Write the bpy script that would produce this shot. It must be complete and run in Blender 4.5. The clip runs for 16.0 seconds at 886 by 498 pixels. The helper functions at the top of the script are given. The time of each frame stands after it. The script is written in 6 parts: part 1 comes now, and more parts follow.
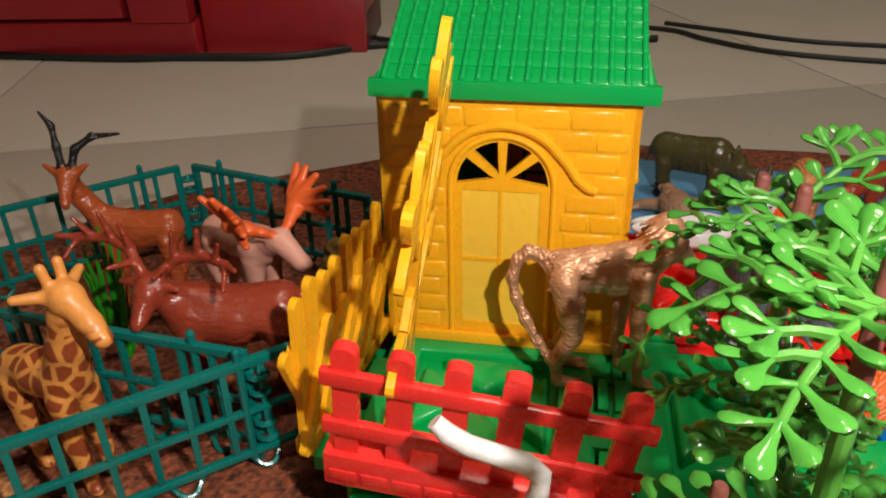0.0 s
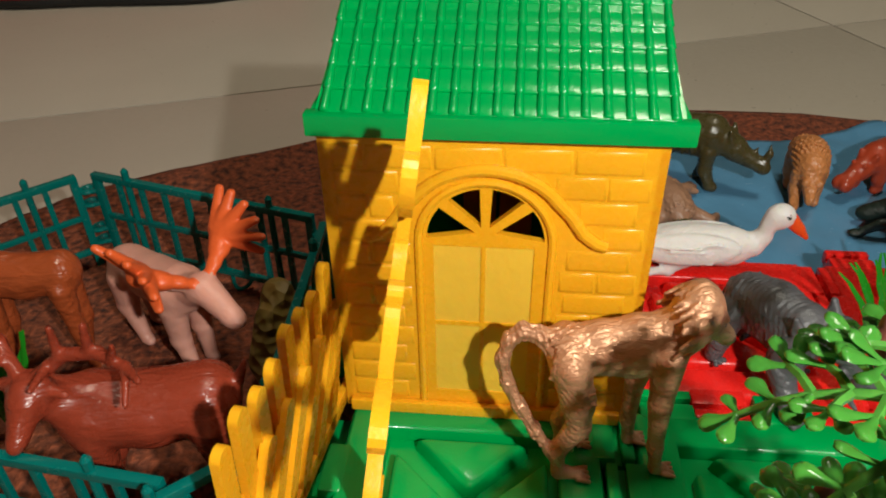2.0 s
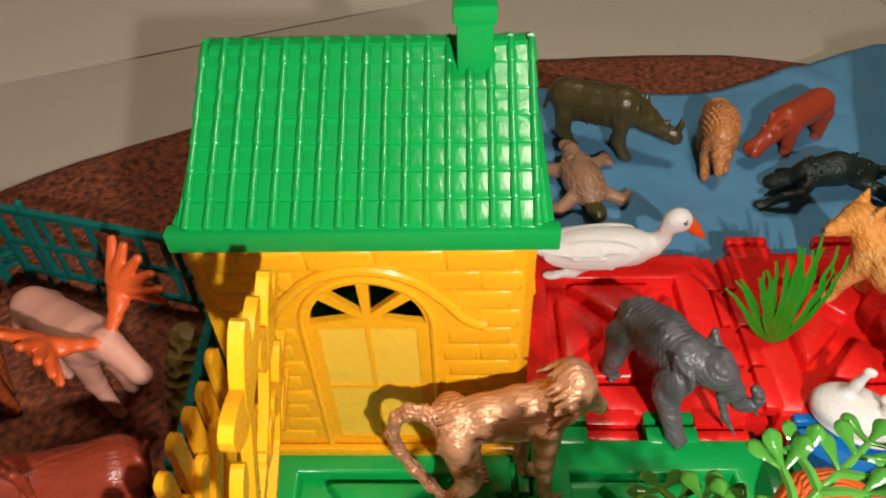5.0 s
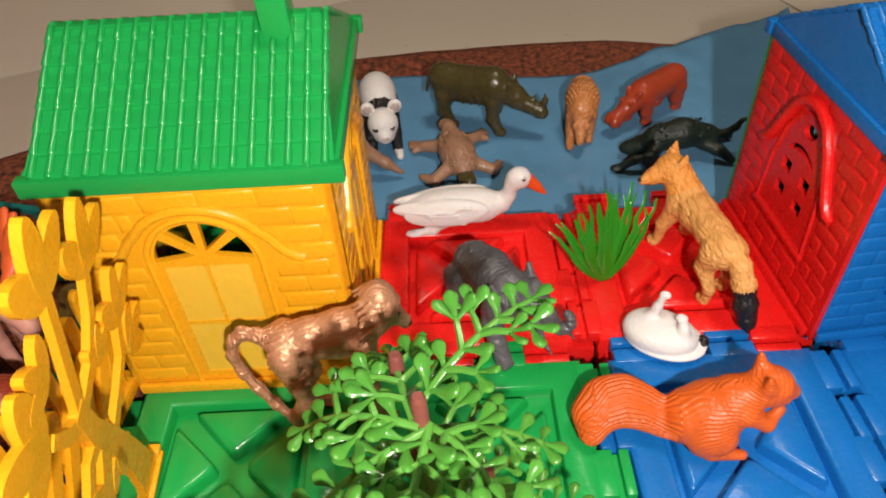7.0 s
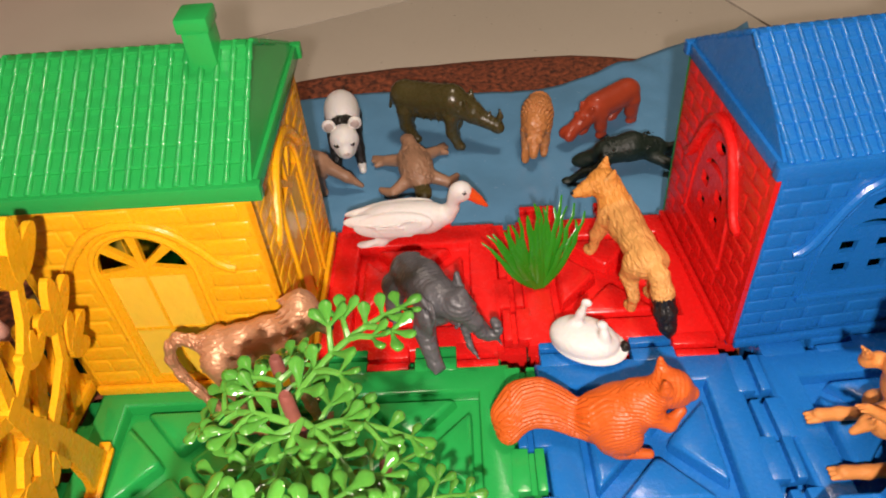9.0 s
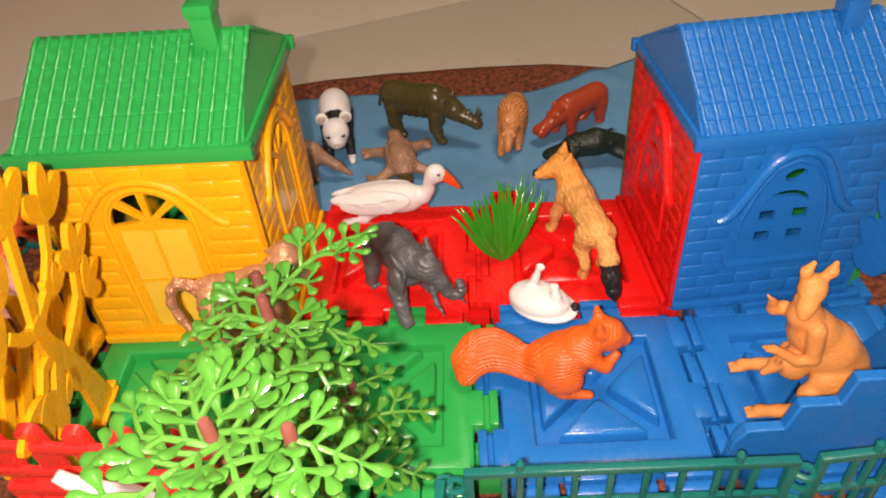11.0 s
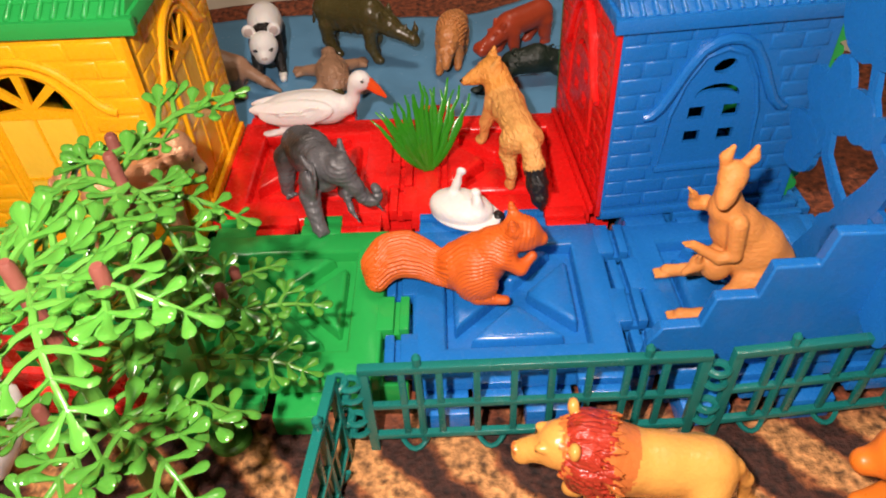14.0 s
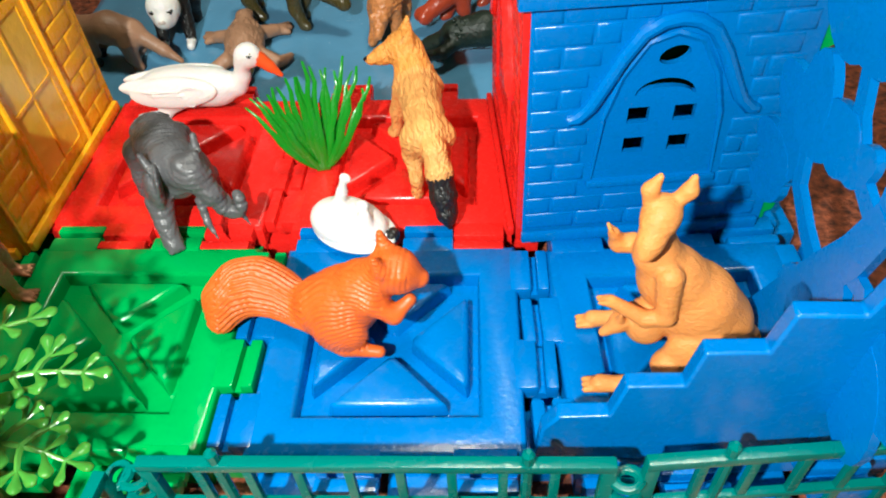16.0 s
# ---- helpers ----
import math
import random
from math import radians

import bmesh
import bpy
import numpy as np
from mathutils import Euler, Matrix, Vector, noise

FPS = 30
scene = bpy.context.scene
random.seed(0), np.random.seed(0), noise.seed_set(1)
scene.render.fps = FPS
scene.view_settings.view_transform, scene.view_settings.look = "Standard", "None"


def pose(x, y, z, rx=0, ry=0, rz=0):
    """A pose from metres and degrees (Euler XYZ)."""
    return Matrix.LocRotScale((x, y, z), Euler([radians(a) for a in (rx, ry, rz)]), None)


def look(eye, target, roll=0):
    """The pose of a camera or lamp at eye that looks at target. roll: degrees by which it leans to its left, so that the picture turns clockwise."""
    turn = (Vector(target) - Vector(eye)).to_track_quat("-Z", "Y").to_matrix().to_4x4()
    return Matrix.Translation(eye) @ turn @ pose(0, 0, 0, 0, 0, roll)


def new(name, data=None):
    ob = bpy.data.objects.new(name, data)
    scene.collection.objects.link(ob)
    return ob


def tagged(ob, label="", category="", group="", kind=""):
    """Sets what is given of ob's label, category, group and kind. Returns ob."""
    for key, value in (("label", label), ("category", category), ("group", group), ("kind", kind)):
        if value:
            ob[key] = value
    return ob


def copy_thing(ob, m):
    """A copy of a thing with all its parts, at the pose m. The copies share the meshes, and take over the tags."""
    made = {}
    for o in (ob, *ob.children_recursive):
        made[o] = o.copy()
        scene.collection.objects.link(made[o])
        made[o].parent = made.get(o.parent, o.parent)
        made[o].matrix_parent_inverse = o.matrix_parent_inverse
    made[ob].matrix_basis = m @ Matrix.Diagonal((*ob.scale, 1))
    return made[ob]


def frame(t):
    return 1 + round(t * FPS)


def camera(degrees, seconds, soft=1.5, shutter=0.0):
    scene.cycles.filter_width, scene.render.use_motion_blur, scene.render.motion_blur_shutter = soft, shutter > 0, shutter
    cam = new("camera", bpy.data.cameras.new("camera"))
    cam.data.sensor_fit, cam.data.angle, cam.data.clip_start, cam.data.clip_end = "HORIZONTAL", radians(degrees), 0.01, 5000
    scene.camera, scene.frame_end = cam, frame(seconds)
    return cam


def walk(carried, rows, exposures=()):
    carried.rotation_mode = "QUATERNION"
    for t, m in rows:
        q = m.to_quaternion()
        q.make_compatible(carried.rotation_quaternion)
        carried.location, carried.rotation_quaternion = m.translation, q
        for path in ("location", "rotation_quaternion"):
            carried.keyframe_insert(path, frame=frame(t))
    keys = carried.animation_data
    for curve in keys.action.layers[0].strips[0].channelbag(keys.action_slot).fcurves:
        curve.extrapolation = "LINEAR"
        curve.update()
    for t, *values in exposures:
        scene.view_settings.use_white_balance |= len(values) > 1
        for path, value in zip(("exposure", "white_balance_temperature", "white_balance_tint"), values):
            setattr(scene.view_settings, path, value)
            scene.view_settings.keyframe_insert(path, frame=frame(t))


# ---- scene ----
cam = camera(62.2, 16.0, soft=1.9)
PATH = [
    (0, (-0.082, -0.186, 0.129), (-0.405, 1.545, -0.819), -1.1),
    (0.5, (-0.088, -0.17, 0.132), (-0.378, 1.567, -0.817), -0.8),
    (1, (-0.095, -0.153, 0.133), (-0.352, 1.571, -0.848), -0.6),
    (1.5, (-0.097, -0.139, 0.136), (-0.31, 1.555, -0.904), -0.6),
    (2, (-0.095, -0.132, 0.136), (-0.265, 1.504, -1.002), -0.9),
    (2.5, (-0.095, -0.127, 0.142), (-0.248, 1.489, -1.026), -1.7),
    (3, (-0.096, -0.123, 0.147), (-0.25, 1.451, -1.077), -2.6),
    (5.3, (-0.07, -0.104, 0.171), (-0.129, 1.315, -1.237), -2.5),
    (5.5, (-0.064, -0.11, 0.169), (-0.134, 1.316, -1.232), -3.2),
    (6, (-0.055, -0.121, 0.171), (-0.106, 1.318, -1.217), -2.9),
    (6.5, (-0.045, -0.13, 0.175), (-0.099, 1.321, -1.2), -3.7),
    (7, (-0.038, -0.136, 0.175), (-0.069, 1.31, -1.207), -3.8),
    (7.5, (-0.032, -0.135, 0.171), (-0.061, 1.306, -1.216), -3.9),
    (8, (-0.024, -0.135, 0.171), (-0.05, 1.307, -1.214), -4.0),
    (8.2, (-0.017, -0.135, 0.173), (-0.064, 1.299, -1.22), -4.8),
    (10.3, (-0.005, -0.174, 0.192), (-0.128, 1.335, -1.115), -5.3),
    (10.5, (-0.002, -0.176, 0.192), (-0.126, 1.332, -1.117), -5.5),
    (11, (0.002, -0.18, 0.188), (-0.103, 1.327, -1.122), -4.9),
    (11.5, (0.005, -0.182, 0.186), (-0.084, 1.329, -1.121), -4.7),
    (12, (0.004, -0.183, 0.183), (-0.088, 1.328, -1.125), -4.7),
    (12.5, (0.004, -0.183, 0.174), (-0.066, 1.309, -1.156), -3.5),
    (13, (0.008, -0.181, 0.166), (-0.047, 1.298, -1.179), -3.0),
    (13.5, (0.014, -0.185, 0.163), (-0.038, 1.276, -1.202), -3.2),
    (14, (0.022, -0.184, 0.161), (-0.036, 1.272, -1.209), -3.4),
    (14.5, (0.026, -0.168, 0.156), (-0.055, 1.283, -1.218), -3.2),
    (15, (0.035, -0.155, 0.151), (-0.08, 1.284, -1.233), -3.1),
    (15.5, (0.046, -0.146, 0.146), (-0.066, 1.261, -1.272), -3.1),
    (16, (0.059, -0.135, 0.139), (-0.071, 1.237, -1.31), -3.9),
]
walk(cam, [(t, look(eye, target, roll)) for t, eye, target, roll in PATH], [(0, -0.22, 6350, 5), (1, -0.22, 6350, 4), (2, -0.23, 6250, 0), (3, -0.22, 6200, -2), (5.5, -0.05, 6500, 8), (8, 0.0, 6600, 13), (10.5, 0.15, 7150, 19), (12.5, 0.1, 7150, 19), (13.5, 0.07, 6950, 17), (14.5, 0.20, 6750, 15), (15.0, 0.34, 6500, 12), (15.5, 0.48, 6300, 6), (16, 0.60, 5900, -5)])

# ---- world, lamps ----
world = bpy.data.worlds.new("room_dusk")
scene.world = world
world.use_nodes = True
world.node_tree.nodes["Background"].inputs[0].default_value = (1.0, 0.93, 0.84, 1)
world.node_tree.nodes["Background"].inputs[1].default_value = 0.02


def lamp(name, kind, energy, colour, m, size):
    data = bpy.data.lights.new(name, kind)
    data.energy, data.color = energy, colour
    if kind == "AREA":
        data.shape, data.size = "DISK", size
    else:
        data.shadow_soft_size = size
    ob = new(name, data)
    ob.matrix_world = m
    return ob


# the phone's own torch, held behind the path's middle, and the room's ceiling lamp
lamp("phone_torch", "POINT", 4.0, (1.0, 0.90, 0.83), pose(-0.010, -0.200, 0.208), 0.004)
lamp("ceiling_lamp_light", "AREA", 20, (1.0, 0.86, 0.70), pose(0.3, 0.2, 2.35), 0.5)


# ---- materials ----
def nodes_of(name):
    mat = bpy.data.materials.new(name)
    mat.use_nodes = True
    nt = mat.node_tree
    return mat, nt, nt.nodes["Principled BSDF"]


def plastic(name, colour, rough=0.28, fine=0.25, grain=900.0, vary=0.10, sss=0.0, metal=0.0, dirt=0.12, relief="noise", trans=0.0):
    """Moulded plastic: tint drifting over centimetres, fine scuffs in the gloss, a slight skin relief."""
    mat, nt, bsdf = nodes_of(name)
    geo = nt.nodes.new("ShaderNodeTexCoord")
    info = nt.nodes.new("ShaderNodeObjectInfo")
    broad = nt.nodes.new("ShaderNodeTexNoise")
    broad.inputs["Scale"].default_value, broad.inputs["Detail"].default_value = 55.0, 4.0
    scuff = nt.nodes.new("ShaderNodeTexNoise")
    scuff.inputs["Scale"].default_value, scuff.inputs["Detail"].default_value = 420.0, 6.0
    nt.links.new(geo.outputs["Object"], broad.inputs["Vector"])
    nt.links.new(geo.outputs["Object"], scuff.inputs["Vector"])
    dark = tuple(c * (1 - 2.2 * vary) for c in colour)
    light = tuple(min(1, c * (1 + vary) + 0.015 * vary) for c in colour)
    ramp = nt.nodes.new("ShaderNodeMix")
    ramp.data_type = "RGBA"
    ramp.inputs[6].default_value, ramp.inputs[7].default_value = (*dark, 1), (*light, 1)
    nt.links.new(broad.outputs["Fac"], ramp.inputs[0])
    spots = nt.nodes.new("ShaderNodeMapRange")
    spots.inputs["From Min"].default_value, spots.inputs["From Max"].default_value = 0.58, 0.78
    spots.inputs["To Max"].default_value = dirt
    nt.links.new(scuff.outputs["Fac"], spots.inputs["Value"])
    grime = nt.nodes.new("ShaderNodeMix")
    grime.data_type = "RGBA"
    grime.inputs[7].default_value = (*[0.35 * c + 0.02 for c in colour], 1)
    nt.links.new(spots.outputs[0], grime.inputs[0])
    nt.links.new(ramp.outputs[2], grime.inputs[6])
    shade = nt.nodes.new("ShaderNodeHueSaturation")
    piece = nt.nodes.new("ShaderNodeMapRange")
    piece.inputs["To Min"].default_value, piece.inputs["To Max"].default_value = 0.95, 1.05
    nt.links.new(info.outputs["Random"], piece.inputs["Value"])
    nt.links.new(piece.outputs[0], shade.inputs["Value"])
    nt.links.new(grime.outputs[2], shade.inputs["Color"])
    nt.links.new(shade.outputs["Color"], bsdf.inputs["Base Color"])
    gloss = nt.nodes.new("ShaderNodeMapRange")
    gloss.inputs["To Min"].default_value, gloss.inputs["To Max"].default_value = max(0.03, rough - 0.12), rough + 0.16
    nt.links.new(scuff.outputs["Fac"], gloss.inputs["Value"])
    nt.links.new(gloss.outputs[0], bsdf.inputs["Roughness"])
    bsdf.inputs["Metallic"].default_value = metal
    bsdf.inputs["IOR"].default_value = 1.5
    if sss:
        bsdf.inputs["Subsurface Weight"].default_value = sss
        bsdf.inputs["Subsurface Radius"].default_value = (0.004, 0.002, 0.001)
        bsdf.inputs["Subsurface Scale"].default_value = 0.6
    if trans:
        bsdf.inputs["Transmission Weight"].default_value = trans
    bump = nt.nodes.new("ShaderNodeBump")
    if relief == "fur":
        tex = nt.nodes.new("ShaderNodeTexNoise")
        stretch = nt.nodes.new("ShaderNodeMapping")
        stretch.inputs["Scale"].default_value = (0.28, 1.0, 0.75)
        nt.links.new(geo.outputs["Object"], stretch.inputs["Vector"])
        nt.links.new(stretch.outputs[0], tex.inputs["Vector"])
        tex.inputs["Scale"].default_value, tex.inputs["Detail"].default_value = grain, 3.0
        tex.inputs["Distortion"].default_value = 0.6
    elif relief == "scales":
        tex = nt.nodes.new("ShaderNodeTexVoronoi")
        tex.inputs["Scale"].default_value = grain
        nt.links.new(geo.outputs["Object"], tex.inputs["Vector"])
    else:
        tex = nt.nodes.new("ShaderNodeTexNoise")
        tex.inputs["Scale"].default_value, tex.inputs["Detail"].default_value = grain, 3.0
        nt.links.new(geo.outputs["Object"], tex.inputs["Vector"])
    nt.links.new(tex.outputs[0], bump.inputs["Height"])
    bump.inputs["Strength"].default_value = fine
    bump.inputs["Distance"].default_value = 0.0024 if relief != "noise" else 0.0008
    nt.links.new(bump.outputs[0], bsdf.inputs["Normal"])
    return mat


YELLOW = plastic("yellow_plastic", (0.88, 0.42, 0.012), 0.26, 0.10, vary=0.05, sss=0.15, dirt=0.05)
PANE = plastic("pale_yellow_pane", (0.84, 0.52, 0.05), 0.16, 0.35, 260.0, vary=0.07, sss=0.2, dirt=0.05)
GREEN = plastic("green_plastic", (0.009, 0.34, 0.070), 0.17, 0.10, vary=0.06)
RED = plastic("red_plastic", (0.76, 0.014, 0.012), 0.24, 0.10, vary=0.05, sss=0.05)
BLUE = plastic("blue_plastic", (0.006, 0.155, 0.50), 0.24, 0.12, vary=0.06)
PICKET = plastic("coral_red_plastic", (0.86, 0.035, 0.03), 0.25, 0.10, vary=0.05, sss=0.1)
TEAL = plastic("teal_plastic", (0.004, 0.155, 0.135), 0.22, 0.15, vary=0.1)


def floor_material():
    mat, nt, bsdf = nodes_of("cream_floor_tile")
    geo = nt.nodes.new("ShaderNodeTexCoord")
    cloud = nt.nodes.new("ShaderNodeTexNoise")
    cloud.inputs["Scale"].default_value, cloud.inputs["Detail"].default_value = 7.0, 6.0
    speck = nt.nodes.new("ShaderNodeTexNoise")
    speck.inputs["Scale"].default_value = 240.0
    for n in (cloud, speck):
        nt.links.new(geo.outputs["Object"], n.inputs["Vector"])
    mix = nt.nodes.new("ShaderNodeMix")
    mix.data_type = "RGBA"
    mix.inputs[6].default_value, mix.inputs[7].default_value = (0.52, 0.46, 0.38, 1), (0.66, 0.60, 0.51, 1)
    nt.links.new(cloud.outputs["Fac"], mix.inputs[0])
    nt.links.new(mix.outputs[2], bsdf.inputs["Base Color"])
    gloss = nt.nodes.new("ShaderNodeMapRange")
    gloss.inputs["To Min"].default_value, gloss.inputs["To Max"].default_value = 0.22, 0.42
    nt.links.new(speck.outputs["Fac"], gloss.inputs["Value"])
    nt.links.new(gloss.outputs[0], bsdf.inputs["Roughness"])
    return mat


def rug_material():
    """Looped pile: rust brown with slanting tan and near-black stripes, each tuft its own shade."""
    mat, nt, bsdf = nodes_of("striped_rug_pile")
    geo = nt.nodes.new("ShaderNodeTexCoord")
    turn = nt.nodes.new("ShaderNodeMapping")
    turn.inputs["Rotation"].default_value = (0, 0, radians(-40))
    nt.links.new(geo.outputs["Object"], turn.inputs["Vector"])
    wave = nt.nodes.new("ShaderNodeTexWave")
    wave.inputs["Scale"].default_value, wave.inputs["Distortion"].default_value = 14.0, 1.6
    wave.inputs["Detail"].default_value, wave.inputs["Detail Scale"].default_value = 3.0, 6.0
    nt.links.new(turn.outputs[0], wave.inputs["Vector"])
    # the stripes stand in the near half of the rug only
    split = nt.nodes.new("ShaderNodeSeparateXYZ")
    nt.links.new(geo.outputs["Object"], split.inputs[0])
    near = nt.nodes.new("ShaderNodeMapRange")
    near.inputs["From Min"].default_value, near.inputs["From Max"].default_value = -0.062, -0.072
    nt.links.new(split.outputs["Y"], near.inputs["Value"])
    stripe = nt.nodes.new("ShaderNodeValToRGB")
    e = stripe.color_ramp.elements
    e[0].position, e[0].color = 0.30, (0.034, 0.010, 0.006, 1)
    e[1].position, e[1].color = 0.70, (0.40, 0.185, 0.066, 1)
    mid = e.new(0.52)
    mid.color = (0.22, 0.068, 0.022, 1)
    nt.links.new(wave.outputs["Fac"], stripe.inputs["Fac"])
    tuft = nt.nodes.new("ShaderNodeTexNoise")
    tuft.inputs["Scale"].default_value, tuft.inputs["Detail"].default_value = 380.0, 3.0
    nt.links.new(geo.outputs["Object"], tuft.inputs["Vector"])
    base = nt.nodes.new("ShaderNodeMix")
    base.data_type = "RGBA"
    base.inputs[6].default_value = (0.165, 0.040, 0.015, 1)
    nt.links.new(near.outputs[0], base.inputs[0])
    nt.links.new(stripe.outputs["Color"], base.inputs[7])
    shade = nt.nodes.new("ShaderNodeMapRange")
    shade.inputs["From Min"].default_value, shade.inputs["From Max"].default_value = 0.3, 0.7
    shade.inputs["To Min"].default_value, shade.inputs["To Max"].default_value = 0.20, 1.85
    nt.links.new(tuft.outputs["Fac"], shade.inputs["Value"])
    hsv = nt.nodes.new("ShaderNodeHueSaturation")
    nt.links.new(shade.outputs[0], hsv.inputs["Value"])
    nt.links.new(base.outputs[2], hsv.inputs["Color"])
    nt.links.new(hsv.outputs["Color"], bsdf.inputs["Base Color"])
    bsdf.inputs["Roughness"].default_value = 0.85
    bump = nt.nodes.new("ShaderNodeBump")
    bump.inputs["Strength"].default_value, bump.inputs["Distance"].default_value = 0.9, 0.002
    nt.links.new(tuft.outputs["Fac"], bump.inputs["Height"])
    nt.links.new(bump.outputs[0], bsdf.inputs["Normal"])
    return mat


FLOOR = floor_material()
RUG = rug_material()
GROUT = plastic("dark_grout", (0.22, 0.19, 0.16), 0.8)
PLASTER = plastic("cream_wall_paint", (0.62, 0.57, 0.48), 0.7, 0.3, 200.0)
SHEET = plastic("blue_plastic_sheet", (0.115, 0.30, 0.50), 0.20, 0.5, 90.0, vary=0.12, sss=0.0)


# ---- mesh helpers ----
def mesh_of(name, bm, material, smooth=35):
    me = bpy.data.meshes.new(name)
    bmesh.ops.recalc_face_normals(bm, faces=bm.faces)
    bm.to_mesh(me)
    bm.free()
    for m in material if isinstance(material, (list, tuple)) else [material]:
        me.materials.append(m)
    if smooth:
        me.polygons.foreach_set("use_smooth", [True] * len(me.polygons))
        me.set_sharp_from_angle(angle=radians(smooth))
    return me


def part(name, bm, material, parent=None, label="", m=None, smooth=35):
    ob = new(name, bm if isinstance(bm, bpy.types.Mesh) else mesh_of(name, bm, material, smooth))
    if parent:
        ob.parent = parent
    if m:
        ob.matrix_basis = m
    return tagged(ob, label)


def thing(name, m, label, category, group="", kind=""):
    ob = new(name)
    ob.empty_display_size = 0.01
    ob.matrix_basis = m
    return tagged(ob, label, category, group, kind)


def box(bm, x0, x1, y0, y1, z0, z1, bevel=0.0):
    vs = [bm.verts.new((x, y, z)) for z in (z0, z1) for x, y in ((x0, y0), (x1, y0), (x1, y1), (x0, y1))]
    fs = [bm.faces.new([vs[i] for i in f]) for f in ((3, 2, 1, 0), (4, 5, 6, 7), (0, 1, 5, 4), (1, 2, 6, 5), (2, 3, 7, 6), (3, 0, 4, 7))]
    if bevel:
        es = list({e for f in fs for e in f.edges})
        bmesh.ops.bevel(bm, geom=es, offset=bevel, segments=2, affect="EDGES", profile=0.6)
    return bm


def boxed(*a, **k):
    return box(bmesh.new(), *a, **k)


def slab(bm, outline, holes, d0, d1, axis="y"):
    """A flat plate with holes: outline and holes in (u, v); depth d0..d1 along the third axis."""
    from mathutils.geometry import tessellate_polygon

    def at(p, d):
        return (p[0], d, p[1]) if axis == "y" else ((d, p[0], p[1]) if axis == "x" else (p[0], p[1], d))
    loops = [outline, *holes]
    tris = tessellate_polygon([[Vector((p[0], p[1], 0)) for p in lp] for lp in loops])
    flat = [p for lp in loops for p in lp]
    a = [bm.verts.new(at(p, d0)) for p in flat]
    b = [bm.verts.new(at(p, d1)) for p in flat]
    for t in tris:
        if len(set(t)) == 3:
            for vs, tri in ((a, t), (b, reversed(t))):
                try:
                    bm.faces.new([vs[i] for i in tri])
                except ValueError:
                    pass
    k = 0
    for lp in loops:
        n = len(lp)
        for i in range(n):
            j = (i + 1) % n
            bm.faces.new((a[k + i], a[k + j], b[k + j], b[k + i]))
        k += n
    return bm


def tube(bm, pts, radius, sides=8, cap=True):
    """A round rod along points; radius a number or one per point."""
    pts = [Vector(p) for p in pts]
    rads = radius if isinstance(radius, (list, tuple)) else [radius] * len(pts)
    rings = []
    ref = None
    for i, p in enumerate(pts):
        d = (pts[min(i + 1, len(pts) - 1)] - pts[max(i - 1, 0)]).normalized()
        if ref is None:
            ref = d.orthogonal().normalized()
        ref = (ref - d * ref.dot(d)).normalized()
        s = d.cross(ref)
        rings.append([bm.verts.new(p + rads[i] * (math.cos(a) * ref + math.sin(a) * s)) for a in [2 * math.pi * k / sides for k in range(sides)]])
    for r, q in zip(rings, rings[1:]):
        for k in range(sides):
            bm.faces.new((r[k], r[(k + 1) % sides], q[(k + 1) % sides], q[k]))
    if cap:
        bm.faces.new(list(reversed(rings[0])))
        bm.faces.new(rings[-1])
    return bm


def arc(cx, cy, r, a0, a1, n, ry=None):
    ry = r if ry is None else ry
    return [(cx + r * math.cos(radians(a0 + (a1 - a0) * i / n)), cy + ry * math.sin(radians(a0 + (a1 - a0) * i / n))) for i in range(n + 1)]


# ---- the setting ----
MAT = -0.016       # top of the rug; base plates' tops are at 0
FLOOR_Z = -0.021

floor = tagged(new("floor", mesh_of("floor", boxed(-3, 3, -2.5, 3.5, FLOOR_Z - 0.1, FLOOR_Z - 0.002), GROUT)), "cream polished ceramic floor with thin grey joints", "floor", kind="structure")
paver = mesh_of("floor_tile", boxed(-0.2992, 0.2992, -0.2992, 0.2992, -0.006, 0, bevel=0.0006), FLOOR)
for i in range(-8, 9):
    for j in range(-8, 9):
        m = pose(0, 0, FLOOR_Z, 0, 0, 21) @ pose(-0.062 + 0.6 * i, 0.0055 + 0.6 * j, 0)
        ends = [m @ Vector((sx * 0.3, sy * 0.3, 0)) for sx in (-1, 1) for sy in (-1, 1)]
        if all(-3 < e.x < 3 and -2.5 < e.y < 3.5 for e in ends):
            part("floor_tile", paver, None, floor).matrix_basis = m
        elif any(-3 < e.x < 3 and -2.5 < e.y < 3.5 for e in ends):
            # tiles along the walls are cut to fit
            bm = bmesh.new()
            bm.from_mesh(paver)
            bm.transform(m)
            for co, no in (((-2.999, 0, 0), (-1, 0, 0)), ((2.999, 0, 0), (1, 0, 0)), ((0, -2.499, 0), (0, -1, 0)), ((0, 3.499, 0), (0, 1, 0))):
                bmesh.ops.bisect_plane(bm, geom=bm.verts[:] + bm.edges[:] + bm.faces[:], plane_co=co, plane_no=no, clear_outer=True)
            if bm.faces:
                part("floor_tile", bm, FLOOR, floor)
            else:
                bm.free()
for name, x0, x1, y0, y1 in (("wall_north", -3, 3, 3.5, 3.62), ("wall_south", -3, 3, -2.62, -2.5), ("wall_west", -3.12, -3, -2.62, 3.62), ("wall_east", 3, 3.12, -2.62, 3.62)):
    tagged(new(name, mesh_of(name, boxed(x0, x1, y0, y1, FLOOR_Z - 0.1, 2.5), PLASTER)), "plain cream painted room wall", "wall", kind="structure")
